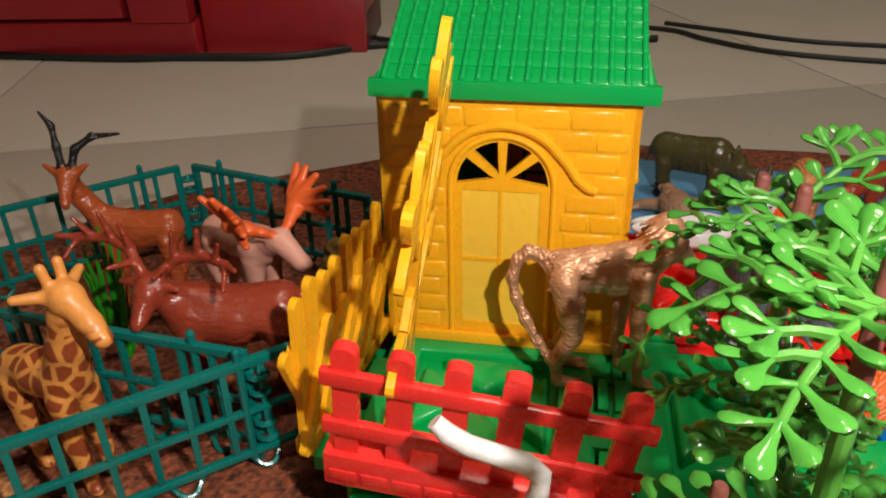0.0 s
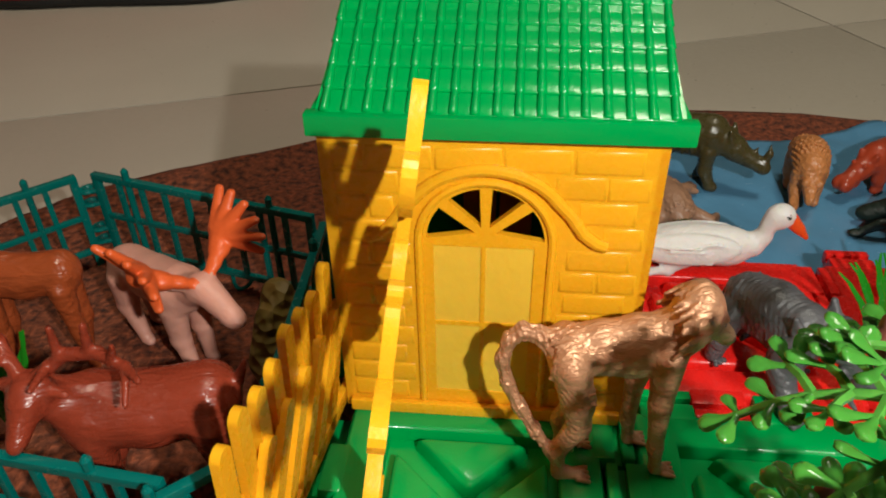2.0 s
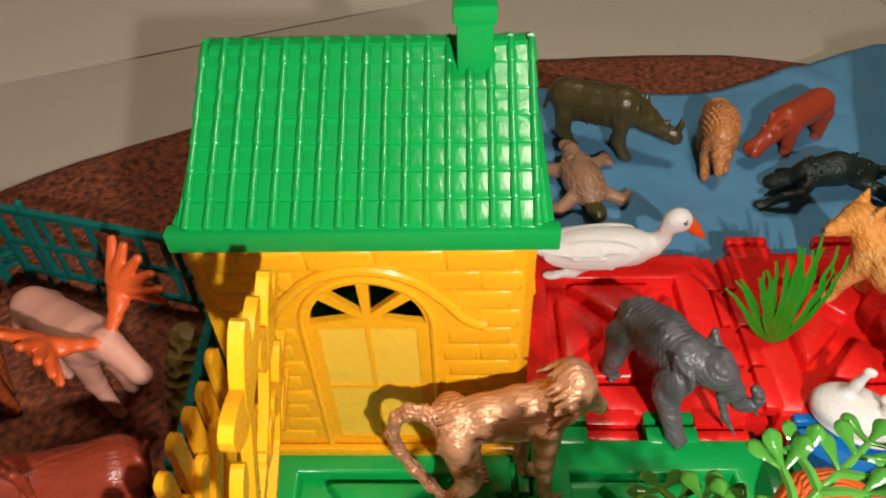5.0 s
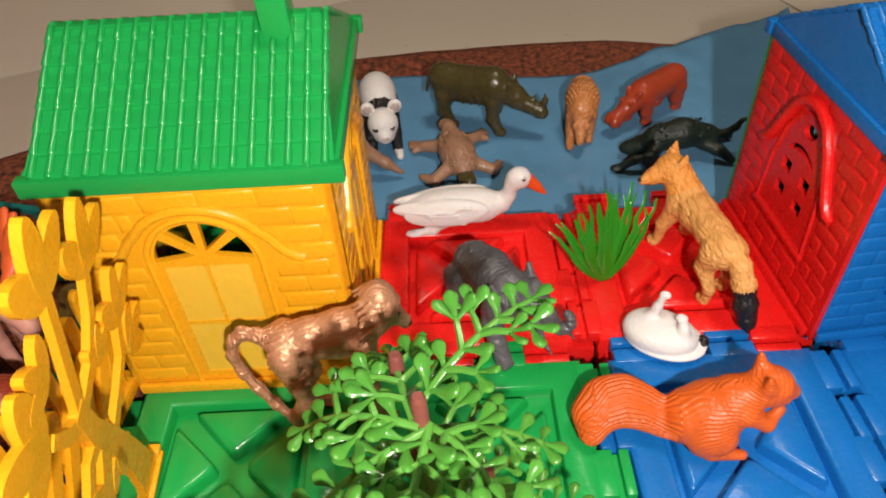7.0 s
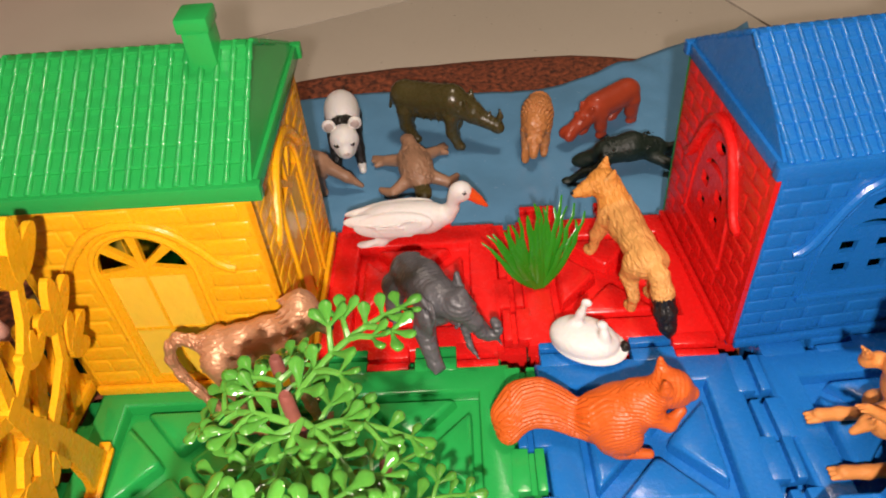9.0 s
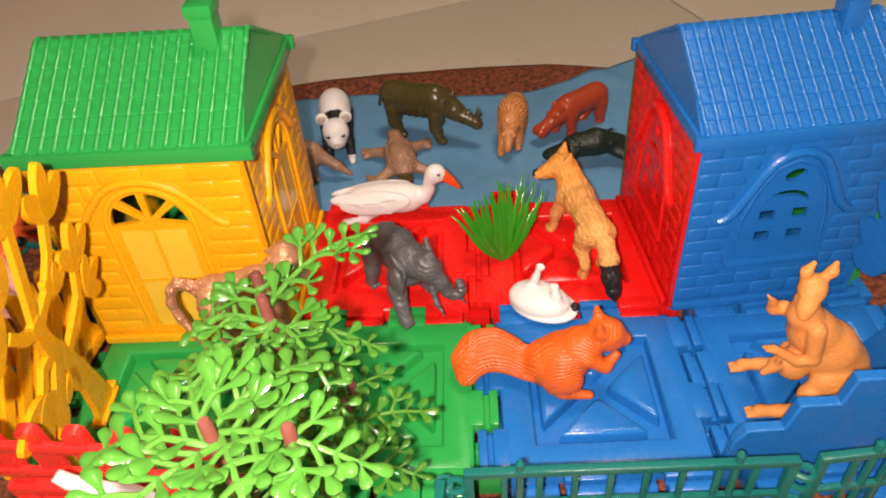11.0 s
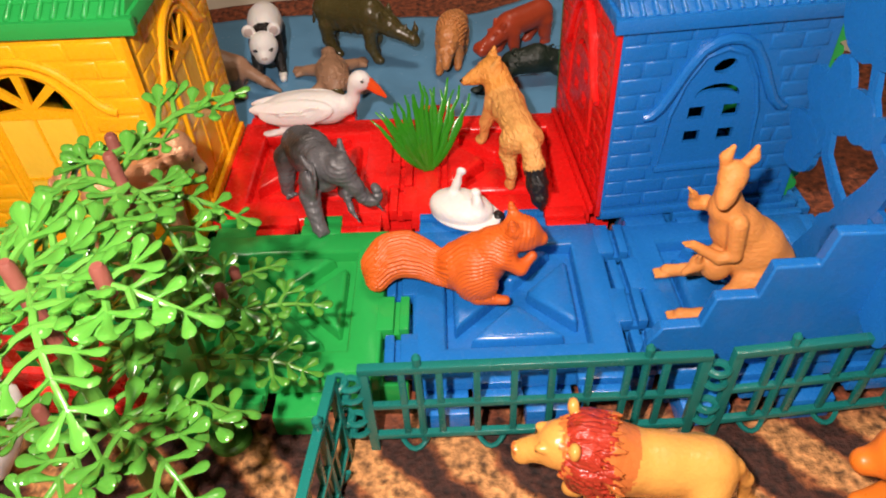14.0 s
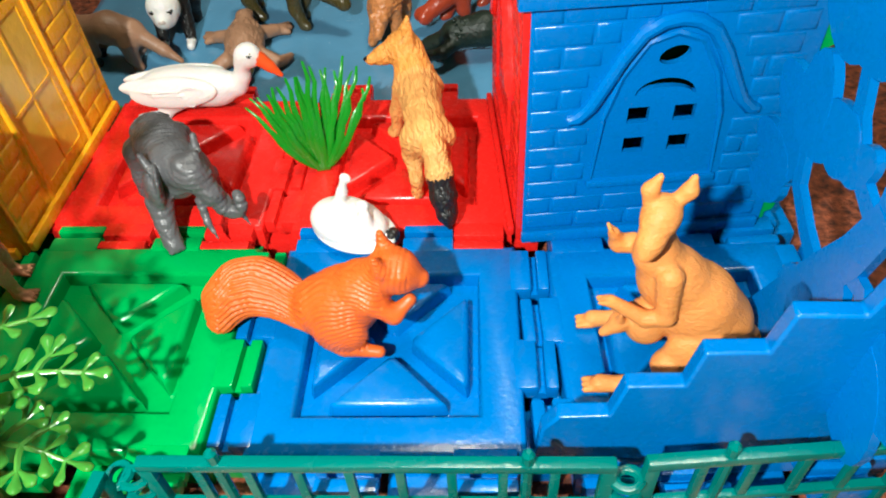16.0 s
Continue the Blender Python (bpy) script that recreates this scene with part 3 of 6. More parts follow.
# ---- clay: rounded limbs and blobs melted into one skin ----
class Clay:
    """Figures modelled in millimetres, x ahead, y to their left, z up, feet at 0; each stroke carries a paint number."""

    def __init__(self, step=0.62):
        self.combs = []
        self.step, self.strokes = step, []

    def limb(self, a, ra, b, rb, paint=0, melt=1.6, rib=0, ring=0.0, depth=0.3):
        """A round stroke; rib counts grooves round it that run lengthwise, ring is the spacing of grooves across it."""
        self.strokes.append((Vector(a), float(ra), Vector(b), float(rb), paint, melt, None, rib, ring, depth))
        return self

    def egg(self, c, radii, paint=0, melt=1.6, turn=(0, 0, 0)):
        """An ellipsoid, turned by degrees about x, y and z."""
        m = np.array(pose(0, 0, 0, *turn).to_3x3())
        r = float(max(radii))
        self.strokes.append((Vector(c), r, Vector(c), r, paint, melt, (m, np.array(radii, float)), 0, 0.0, 0.0))
        return self

    def eggs(self, c, radii, paint=0, melt=1.6, turn=(0, 0, 0)):
        for s in (1, -1):
            self.egg((c[0], s * c[1], c[2]), radii, paint, melt, (s * turn[0], turn[1], s * turn[2]))
        return self

    def blob(self, c, r, paint=0, melt=1.6):
        return self.limb(c, r, (c[0] + 0.01, c[1], c[2]), r, paint, melt)

    def chain(self, pts, radii, paint=0, melt=1.6, rib=0, ring=0.0, depth=0.3):
        for (a, ra), (b, rb) in zip(zip(pts, radii), zip(pts[1:], radii[1:])):
            self.limb(a, ra, b, rb, paint, melt, rib, ring, depth)
        return self

    def both(self, pts, radii, paint=0, melt=1.6, rib=0):
        for s in (1, -1):
            self.chain([(x, s * y, z) for x, y, z in pts], radii, paint, melt, rib)
        return self

    def comb(self, course, spacing, depth):
        """Sharp fur grooves along the levels of course(x, y, z), which gives a coordinate and a mask."""
        self.combs.append((course, spacing, depth))
        return self

    def leg(self, x, y, hip, foot_x, top, low, paint=0, sock=None, knee=0.0, toe=1.5):
        z1 = hip * 0.52
        self.limb((x, y, hip), top, (x + knee, y, z1), (top + low) / 2.1, paint)
        self.limb((x + knee, y, z1), (top + low) / 2.1, (foot_x, y, low), low, paint if sock is None else sock)
        self.limb((foot_x, y, low * 0.9), low, (foot_x + toe, y, low * 0.75), low * 0.9, paint if sock is None else sock, 0.8)
        return self

    def mesh(self, name, mats):
        h = self.step
        lo = np.min([np.minimum(np.array(q[0]) - q[1], np.array(q[2]) - q[3]) for q in self.strokes], axis=0) - 3 * h
        hi = np.max([np.maximum(np.array(q[0]) + q[1], np.array(q[2]) + q[3]) for q in self.strokes], axis=0) + 3 * h
        n = np.ceil((hi - lo) / h).astype(int) + 1
        f = np.full(n, 9.0)
        raw = np.full(n, 9.0)
        paint = np.zeros(n, np.int8)
        axes = [lo[i] + h * np.arange(n[i]) for i in range(3)]
        for a, ra, b, rb, p, melt, oval, rib, ring, depth in self.strokes:
            a, b = np.array(a), np.array(b)
            pad = 4.0
            s = tuple(slice(max(0, int((min(a[i] - ra, b[i] - rb) - pad - lo[i]) / h)), int((max(a[i] + ra, b[i] + rb) + pad - lo[i]) / h) + 2) for i in range(3))
            X, Y, Z = np.meshgrid(axes[0][s[0]], axes[1][s[1]], axes[2][s[2]], indexing="ij")
            if oval:
                m, r = oval
                q = np.stack([X - a[0], Y - a[1], Z - a[2]], -1) @ m
                k0 = np.sqrt(((q / r) ** 2).sum(-1))
                k1 = np.sqrt(((q / r ** 2) ** 2).sum(-1))
                g = k0 * (k0 - 1) / np.maximum(k1, 1e-6)
            else:
                d = b - a
                k = np.clip(((X - a[0]) * d[0] + (Y - a[1]) * d[1] + (Z - a[2]) * d[2]) / max(d @ d, 1e-9), 0, 1)
                ox, oy, oz = X - a[0] - k * d[0], Y - a[1] - k * d[1], Z - a[2] - k * d[2]
                g = np.sqrt(ox ** 2 + oy ** 2 + oz ** 2) - (ra + (rb - ra) * k)
                if rib:
                    e = d / max(np.linalg.norm(d), 1e-9)
                    u = np.cross(e, (0, 0, 1) if abs(e[2]) < 0.9 else (1, 0, 0))
                    u = u / np.linalg.norm(u)
                    w = np.cross(e, u)
                    g = g + depth * np.cos(rib * np.arctan2(ox * w[0] + oy * w[1] + oz * w[2], ox * u[0] + oy * u[1] + oz * u[2]))
                if ring:
                    g = g + depth * np.cos(2 * math.pi * k * np.linalg.norm(d) / ring)
            old = f[s]
            w = np.clip(0.5 + 0.5 * (old - g) / melt, 0, 1)
            f[s] = old * (1 - w) + g * w - melt * w * (1 - w)
            nearer = g < raw[s]
            paint[s] = np.where(nearer, p, paint[s])
            raw[s] = np.minimum(raw[s], g)
        for course, spacing, depth in self.combs:
            level, mask = course(*np.meshgrid(*axes, indexing="ij"))
            f = f + mask * depth * (1 - np.abs(np.sin(math.pi * level / spacing))) ** 1.5
        verts, quads, cells = skin(f)
        me = bpy.data.meshes.new(name)
        me.from_pydata(((lo + h * verts) * 0.001).tolist(), [], quads.tolist())
        for m in mats:
            me.materials.append(m)
        ids = np.clip(np.round(verts).astype(int), 0, n - 1)
        vp = paint[ids[:, 0], ids[:, 1], ids[:, 2]]
        me.polygons.foreach_set("material_index", np.minimum(vp[quads[:, 0]], len(mats) - 1).astype(np.int32))
        me.polygons.foreach_set("use_smooth", np.ones(len(quads), bool))
        me.update()
        return me


def skin(f):
    """Surface nets: one vertex per crossed cell, one quad per crossed edge."""
    inside = f < 0
    c = np.array(f.shape) - 1
    total, count = np.zeros((*c, 3)), np.zeros(c)
    corner = [(i, j, k) for i in (0, 1) for j in (0, 1) for k in (0, 1)]

    def at(o, g):
        return g[o[0]:o[0] + c[0], o[1]:o[1] + c[1], o[2]:o[2] + c[2]]
    for a in corner:
        for ax in range(3):
            if a[ax]:
                continue
            b = tuple(v + (i == ax) for i, v in enumerate(a))
            fa, fb = at(a, f), at(b, f)
            hit = at(a, inside) != at(b, inside)
            t = np.where(hit, fa / np.where(hit, fa - fb, 1), 0)
            for i in range(3):
                total[..., i] += np.where(hit, a[i] + (t if i == ax else 0), 0)
            count += hit
    cells = np.argwhere(count > 0)
    verts = cells + total[count > 0] / count[count > 0][:, None]
    index = np.full(c, -1)
    index[count > 0] = np.arange(len(cells))
    quads = []
    for ax in range(3):
        u, v = (ax + 1) % 3, (ax + 2) % 3
        lo = [slice(None)] * 3
        hi = [slice(None)] * 3
        lo[ax], hi[ax] = slice(0, -1), slice(1, None)
        cross = np.argwhere(inside[tuple(lo)] != inside[tuple(hi)])
        good = (cross[:, u] > 0) & (cross[:, v] > 0) & (cross[:, u] < c[u]) & (cross[:, v] < c[v])
        cross = cross[good]
        flip = inside[cross[:, 0], cross[:, 1], cross[:, 2]]
        ring = []
        for du, dv in ((1, 1), (0, 1), (0, 0), (1, 0)):
            q = cross.copy()
            q[:, u] -= du
            q[:, v] -= dv
            ring.append(index[q[:, 0], q[:, 1], q[:, 2]])
        ring = np.stack(ring, 1)
        ring[~flip] = ring[~flip][:, ::-1]
        quads.append(ring)
    return verts, np.concatenate(quads), cells


def figure(clay, name, mats, x, y, z, heading, label, category="toy animal", size=(1, 1, 1)):
    ob = new(name, clay.mesh(name, mats))
    ob.matrix_basis = pose(x, y, z, 0, 0, heading) @ Matrix.Diagonal((*size, 1))
    return tagged(ob, label, category, "toy animals")


BRONZE = plastic("bronze_paint", (0.60, 0.305, 0.165), 0.36, 0.40, 900.0, vary=0.15, metal=0.4, relief="fur")
BRONZE_PALE = plastic("pale_bronze_paint", (0.70, 0.46, 0.25), 0.32, 0.5, 800.0, vary=0.15, metal=0.4, relief="fur")
SLATE = plastic("slate_grey_rubber", (0.10, 0.10, 0.108), 0.36, 0.9, 380.0, vary=0.12)
FOX = plastic("tawny_fox_paint", (0.82, 0.40, 0.115), 0.5, 0.7, 800.0, vary=0.14, relief="fur")
FOX_DEEP = plastic("orange_fox_paint", (0.82, 0.34, 0.065), 0.5, 0.7, 800.0, vary=0.14, relief="fur")
BLACK = plastic("black_paint", (0.012, 0.011, 0.010), 0.35, 0.5, 800.0, relief="fur")
WHITE = plastic("white_rubber", (0.74, 0.72, 0.70), 0.50, 0.35, 700.0, vary=0.04, sss=0.15)
BLUSH = plastic("pinkish_ear_paint", (0.50, 0.40, 0.37), 0.5, 0.3, 300.0)
ORANGE = plastic("orange_beak_paint", (0.84, 0.095, 0.015), 0.3, 0.2, vary=0.06)
SQUIRREL = plastic("burnt_orange_rubber", (0.66, 0.115, 0.014), 0.42, 0.16, 700.0, vary=0.10, relief="fur")
ROO = plastic("tan_orange_rubber", (0.70, 0.262, 0.062), 0.60, 0.24, 1200.0, vary=0.10, sss=0.1, relief="fur")
OLIVE = plastic("olive_rubber", (0.072, 0.058, 0.018), 0.26, 0.5, 340.0, vary=0.14)
BROWN = plastic("mid_brown_rubber", (0.36, 0.195, 0.115), 0.40, 0.6, 420.0, vary=0.15)
SCALES = plastic("scaly_orange_brown_rubber", (0.60, 0.235, 0.075), 0.38, 0.3, 560.0, vary=0.12, relief="scales")
RUST = plastic("rust_red_rubber", (0.42, 0.055, 0.020), 0.32, 0.4, 340.0, vary=0.12)
DARKGREEN = plastic("black_green_rubber", (0.006, 0.015, 0.009), 0.48, 0.6, 500.0, vary=0.15)
DEER = plastic("red_brown_deer_plastic", (0.27, 0.040, 0.018), 0.26, 0.4, 380.0, vary=0.12, relief="fur")
ANTELOPE = plastic("chestnut_plastic", (0.38, 0.075, 0.020), 0.30, 0.5, 380.0, vary=0.14, relief="fur")
PINK = plastic("pale_pink_moose_plastic", (0.70, 0.34, 0.26), 0.42, 0.4, 360.0, vary=0.08, sss=0.1)
ANTLER = plastic("orange_antler_paint", (0.80, 0.13, 0.03), 0.36, 0.3, 380.0, vary=0.1)
GIRAFFE = plastic("giraffe_orange_plastic", (0.72, 0.29, 0.065), 0.38, 0.4, 380.0, vary=0.08)


def patched(mat, patch, scale, low, high):
    """Lays cell-shaped patches of another paint over a plastic, with the bare plastic between them."""
    nt = mat.node_tree
    bsdf = nt.nodes["Principled BSDF"]
    geo = nt.nodes.new("ShaderNodeTexCoord")
    cell = nt.nodes.new("ShaderNodeTexVoronoi")
    cell.feature = "DISTANCE_TO_EDGE"
    cell.inputs["Scale"].default_value = scale
    nt.links.new(geo.outputs["Object"], cell.inputs["Vector"])
    ramp = nt.nodes.new("ShaderNodeMapRange")
    ramp.inputs["From Min"].default_value, ramp.inputs["From Max"].default_value = low, high
    nt.links.new(cell.outputs["Distance"], ramp.inputs["Value"])
    split = nt.nodes.new("ShaderNodeSeparateXYZ")
    nt.links.new(geo.outputs["Object"], split.inputs[0])
    face = nt.nodes.new("ShaderNodeMapRange")
    face.inputs["From Min"].default_value, face.inputs["From Max"].default_value = 0.070, 0.066
    nt.links.new(split.outputs["Z"], face.inputs["Value"])
    both = nt.nodes.new("ShaderNodeMath")
    both.operation = "MULTIPLY"
    nt.links.new(ramp.outputs[0], both.inputs[0])
    nt.links.new(face.outputs[0], both.inputs[1])
    mix = nt.nodes.new("ShaderNodeMix")
    mix.data_type = "RGBA"
    mix.inputs[7].default_value = (*patch, 1)
    nt.links.new(both.outputs[0], mix.inputs[0])
    nt.links.new(bsdf.inputs["Base Color"].links[0].from_socket, mix.inputs[6])
    nt.links.new(mix.outputs[2], bsdf.inputs["Base Color"])


patched(GIRAFFE, (0.27, 0.055, 0.015), 150.0, 0.10, 0.16)
LION = plastic("lion_tan_plastic", (0.78, 0.36, 0.08), 0.27, 0.4, 340.0, vary=0.08)
MANE = plastic("red_mane_paint", (0.46, 0.040, 0.02), 0.27, 0.9, 420.0, vary=0.15, relief="fur")
RUDDY = plastic("ruddy_orange_paint", (0.66, 0.185, 0.045), 0.27, 0.4, 340.0, vary=0.12)
TIGER = plastic("tiger_orange_plastic", (0.80, 0.19, 0.02), 0.3, 0.4, 340.0, vary=0.08)


def elephant():
    c = Clay(0.45)
    c.chain([(-13, 0, 20.5), (-5, 0, 21.5), (4, 0, 20.5)], [6.6, 7.4, 7.0], ring=1.9, depth=0.10).limb((-13, 0, 16.5), 5.6, (5, 0, 15.5), 5.8)
    # drooping head, turned a little to its left, with a domed brow and ear flaps
    c.limb((5, 0, 22), 6.2, (11, 1.6, 21.5), 5.4).egg((13.5, 2.6, 22), (5.2, 4.7, 5.2)).limb((15, 3.4, 20), 4.0, (18, 5.0, 16), 2.9)
    c.egg((13.0, 0.4, 26.0), (2.4, 1.7, 1.6), 0, 1.0).egg((12.4, 4.8, 26.0), (2.4, 1.7, 1.6), 0, 1.0)
    c.chain([(18, 5.0, 16), (19.6, 6.4, 11.8), (21.0, 8.0, 9.6), (22.6, 9.8, 10.0), (23.2, 10.8, 12.0), (22.4, 11.0, 14.2), (21.0, 10.8, 15.0)], [2.9, 2.1, 1.7, 1.5, 1.3, 1.2, 1.5], ring=1.4, depth=0.2)
    for s in (1, -1):
        c.chain([(17, 4.4 + s * 2.8, 15), (20.6, 5.4 + s * 4.4, 9.6), (24.6, 6.4 + s * 4.8, 6.0)], [1.4, 1.1, 0.4], 0, 0.6)
        c.egg((9.0, s * 6.0, 20.5), (4.6, 1.0, 5.6), 0, 0.4, (s * 8, 18, s * 16)).chain([(6.4, s * 6.6, 24), (6.0, s * 7.4, 28.0), (8.6, s * 6.6, 25)], [1.3, 0.8, 1.2], 0, 0.5)
        c.chain([(5.2, s * 7.2, 16), (6.2, s * 7.5, 22.2), (9.6, s * 7.1, 25.2), (12.4, s * 6.4, 23)], [0.5, 0.55, 0.55, 0.4], 0, 0.35)
        c.egg((16.0, 3.2 + s * 3.6, 22.0), (1.2, 0.7, 0.7), 0, 0.4)
        for k in range(7):
            c.chain([(-16 + 2.9 * k, s * 4.6, 13 - k % 2), (-15 + 2.9 * k, s * 6.7, 18), (-14.4 + 2.9 * k, s * 5.7, 24), (-14 + 2.9 * k, s * 2.4, 27.4)], [0.25, 0.36, 0.36, 0.25], 0, 0.45)
    # round pivot plates where the legs are pinned on
    c.egg((6.6, -7.6, 15.4), (5.2, 2.4, 7.4), 0, 0.2, (0, 12, 0)).egg((4.0, 7.4, 14.6), (4.8, 2.4, 6.6), 0, 0.2)
    c.chain([(6.4, -7.4, 12), (10.5, -8.6, 7), (13.6, -9.0, 2.4)], [4.0, 2.9, 2.7], 0, 0.8).limb((13.6, -9.0, 1.9), 2.8, (14.8, -9.0, 1.6), 2.5, 0, 0.5)
    c.chain([(3.6, 7.2, 12), (3.0, 8.0, 7), (1.6, 8.0, 2.2)], [3.9, 2.8, 2.6], 0, 0.8)
    c.chain([(-14, -5.4, 16), (-13.2, -7.4, 8), (-13.8, -8.0, 2.4)], [5.0, 3.0, 2.6], 0, 1.2).chain([(-14, 5.4, 16), (-16.4, 6.4, 8), (-17.6, 6.6, 2.4)], [5.0, 3.0, 2.6], 0, 1.2)
    for x, y in ((14.4, -9.0), (2.6, 8.0), (-13.0, -8.0), (-16.8, 6.6)):
        for k in range(3):
            c.blob((x + 2.0, y - 1.6 + 1.6 * k, 0.9), 0.85, 0, 0.3)
    c.chain([(-19.2, 0, 21.5), (-21.2, 0, 15), (-20.6, 0, 9)], [1.2, 0.8, 0.9])
    c.comb(lambda x, y, z: (x + 0.9 * np.sin(0.35 * z + 0.3 * y) + 0.15 * z, (z > 8) * (x < 4)), 1.5, 0.32)
    c.comb(lambda x, y, z: (z + 0.5 * np.sin(0.9 * x) + 0.35 * x, (z < 15) * (z > 2.5) + (x > 12) * (z >= 15)), 1.7, 0.28)
    figure(c, "toy_elephant", [SLATE], -0.0258, 0.0122, 0.0, -54, "slate grey rubber toy elephant walking with curled trunk", size=(0.9, 0.94, 0.93))


def fox():
    c = Clay(0.42)
    # level back, deep chest, ruffed neck; head turned square to its left
    c.chain([(-14, 0, 20.4), (-5, 0, 20.6), (4, 0, 20.0)], [5.6, 5.2, 5.7]).limb((5, 0, 19.4), 6.0, (13, 0.4, 19.6), 5.9).limb((13, 0.4, 20.6), 5.7, (19, 1.4, 24.6), 5.0, 1)
    c.egg((21, 2.6, 26.0), (5.6, 5.0, 4.9), 1).chain([(21, 5.4, 25.4), (20.6, 9.0, 24.4), (20.2, 12.4, 23.6)], [3.9, 2.6, 1.6], 1, 1.4)
    c.blob((20.1, 13.8, 24.0), 0.8, 2, 0.3).blob((23.4, 6.0, 27.4), 0.5, 2, 0.2).blob((18.4, 6.2, 27.4), 0.5, 2, 0.2)
    for x, lean in ((17.6, -0.5), (24.4, 0.6)):
        c.chain([(x, 1.4, 28.6), (x + lean, 0.6, 33.2)], [2.3, 0.5], 1, 0.6).chain([(x + 0.5 * lean, 2.6, 29.6), (x + lean, 1.6, 32.0)], [1.0, 0.3], 0, 0.2)
    rnd = random.Random(7)
    for k in range(120):
        x, a = rnd.uniform(-16, 17), rnd.uniform(-2.0, 2.0)
        r, z0 = 5.5, 20.5 + max(0, x - 12) * 0.5
        c.limb((x, r * math.sin(a), z0 + r * math.cos(a)), 0.22, (x - 2.4, r * math.sin(a), z0 - 0.4 + r * math.cos(a)), 0.12, 1 if x > 13 else 0, 0.5)
    c.chain([(11, 3.6, 18), (13, 6.4, 10), (13.4, 7.4, 2.6)], [4.0, 2.2, 1.5]).egg((14.6, 8.2, 1.5), (2.6, 1.9, 1.5), 0, 0.6)
    c.chain([(11, -3.6, 18), (14, -4.2, 10), (15.0, -4.4, 2.6)], [4.0, 2.2, 1.5]).egg((16.4, -4.4, 1.5), (2.8, 1.9, 1.5), 0, 0.6)
    for y, x in ((4.0, -15.6), (-4.2, -11.6)):
        c.chain([(-12.4, 0.8 * y, 18.4), (x + 4.6, y, 12.4), (x - 0.6, y, 7.6), (x, y, 2.4)], [4.4, 2.9, 1.7, 1.5]).egg((x + 1.6, y, 1.4), (2.7, 1.8, 1.4), 0, 0.6)
    tail = [(-16.4, -0.4, 22.6), (-20.4, -1.0, 20.4), (-23.4, -1.6, 15.4), (-26.0, -2.2, 9.6), (-28.4, -2.7, 4.8), (-30.0, -3.0, 1.6)]
    c.chain(tail[:3], [2.2, 3.0, 3.5]).chain(tail[2:], [3.4, 3.5, 2.6, 0.7], 2)
    for k in range(15):
        a = 2 * math.pi * k / 15
        u, v = 3.2 * math.cos(a), 3.2 * math.sin(a)
        c.limb((-24.4 + 0.8 * v, -1.8 + u, 13.0 + 0.5 * v), 0.6, (-22.4 + 0.8 * v, -1.3 + 0.92 * u, 17.4 + 0.5 * v + rnd.uniform(-1.4, 1.2)), 0.25, 2, 0.3)
    c.comb(lambda x, y, z: (2.6 * np.arctan2(y + 1.8, 0.85 * (x + 22) + 0.5 * (z - 15)) + 0.12 * z, (x < -18.5) * (z > 1)), 0.85, 0.32)
    c.comb(lambda x, y, z: (1.4 * y + 0.7 * x + 1.3 * np.sin(0.9 * x) + 0.5 * z, (x >= -18.5) * (z > 4) * (z < 29)), 1.3, 0.16)
    figure(c, "toy_fox", [FOX, FOX_DEEP, BLACK], 0.0400, 0.0320, 0.0, 100, "tawny toy fox with black tail tip, head turned aside")


def goose():
    c = Clay(0.45)
    c.egg((-4, 0, 8.2), (17.5, 6.8, 6.2), 0, 1.6, (0, -4, 0)).limb((-16, 0, 7.6), 3.2, (-23, 0, 8.4), 1.0).egg((7, 0, 8.2), (8.5, 5.8, 5.8))
    c.eggs((-5, 5.0, 9.4), (15.5, 1.9, 4.6), 0, 0.4, (20, -4, 3)).eggs((-12, 3.4, 10.2), (12.5, 1.6, 2.8), 0, 0.3, (30, -3, 6))
    for k in range(5):
        c.both([(-24 + 2.5 * k, 2.6 + 0.6 * k, 9.6 - 0.8 * k), (-12 + k, 6.6, 10.4 - 1.1 * k), (-2 + k, 7.3, 11 - 1.2 * k)], [0.25, 0.4, 0.3], melt=0.3)
    for k in range(16):
        q = 2 * math.pi * k / 16
        c.both([(2.5 + 4.5 * math.cos(q), 6.4, 9.6 + 2.6 * math.sin(q)), (1.0 + 4.5 * math.cos(q), 6.7, 9.3 + 2.6 * math.sin(q))], [0.45, 0.3], melt=0.3)
    c.chain([(10.5, 0, 8.4), (15.5, 0, 9.2), (18.0, 0, 12.0), (18.8, 0, 16.0), (19.8, 0, 18.0)], [4.4, 3.2, 2.4, 2.2, 2.5]).egg((21.6, 0, 18.6), (4.3, 3.5, 3.7))
    c.chain([(25.0, 0, 17.4), (28.0, 0, 14.8), (31.0, 0, 12.0)], [2.3, 1.7, 0.7], 1, 0.4)
    c.both([(-6, 3.0, 4.0), (-10, 3.6, 1.2), (-16, 4.0, 1.0)], [1.8, 1.3, 1.2]).eggs((-17, 4.2, 0.9), (3.4, 1.9, 0.8), 0, 0.5)
    c.both([(23.2, 3.0, 19.6)] * 2, [0.45, 0.45], 2, 0.2)
    figure(c, "toy_goose", [WHITE, ORANGE, BLACK], -0.0355, 0.0590, 0.0, 0, "white toy goose with orange beak resting on red plates", size=(0.95, 1.0, 1.08))


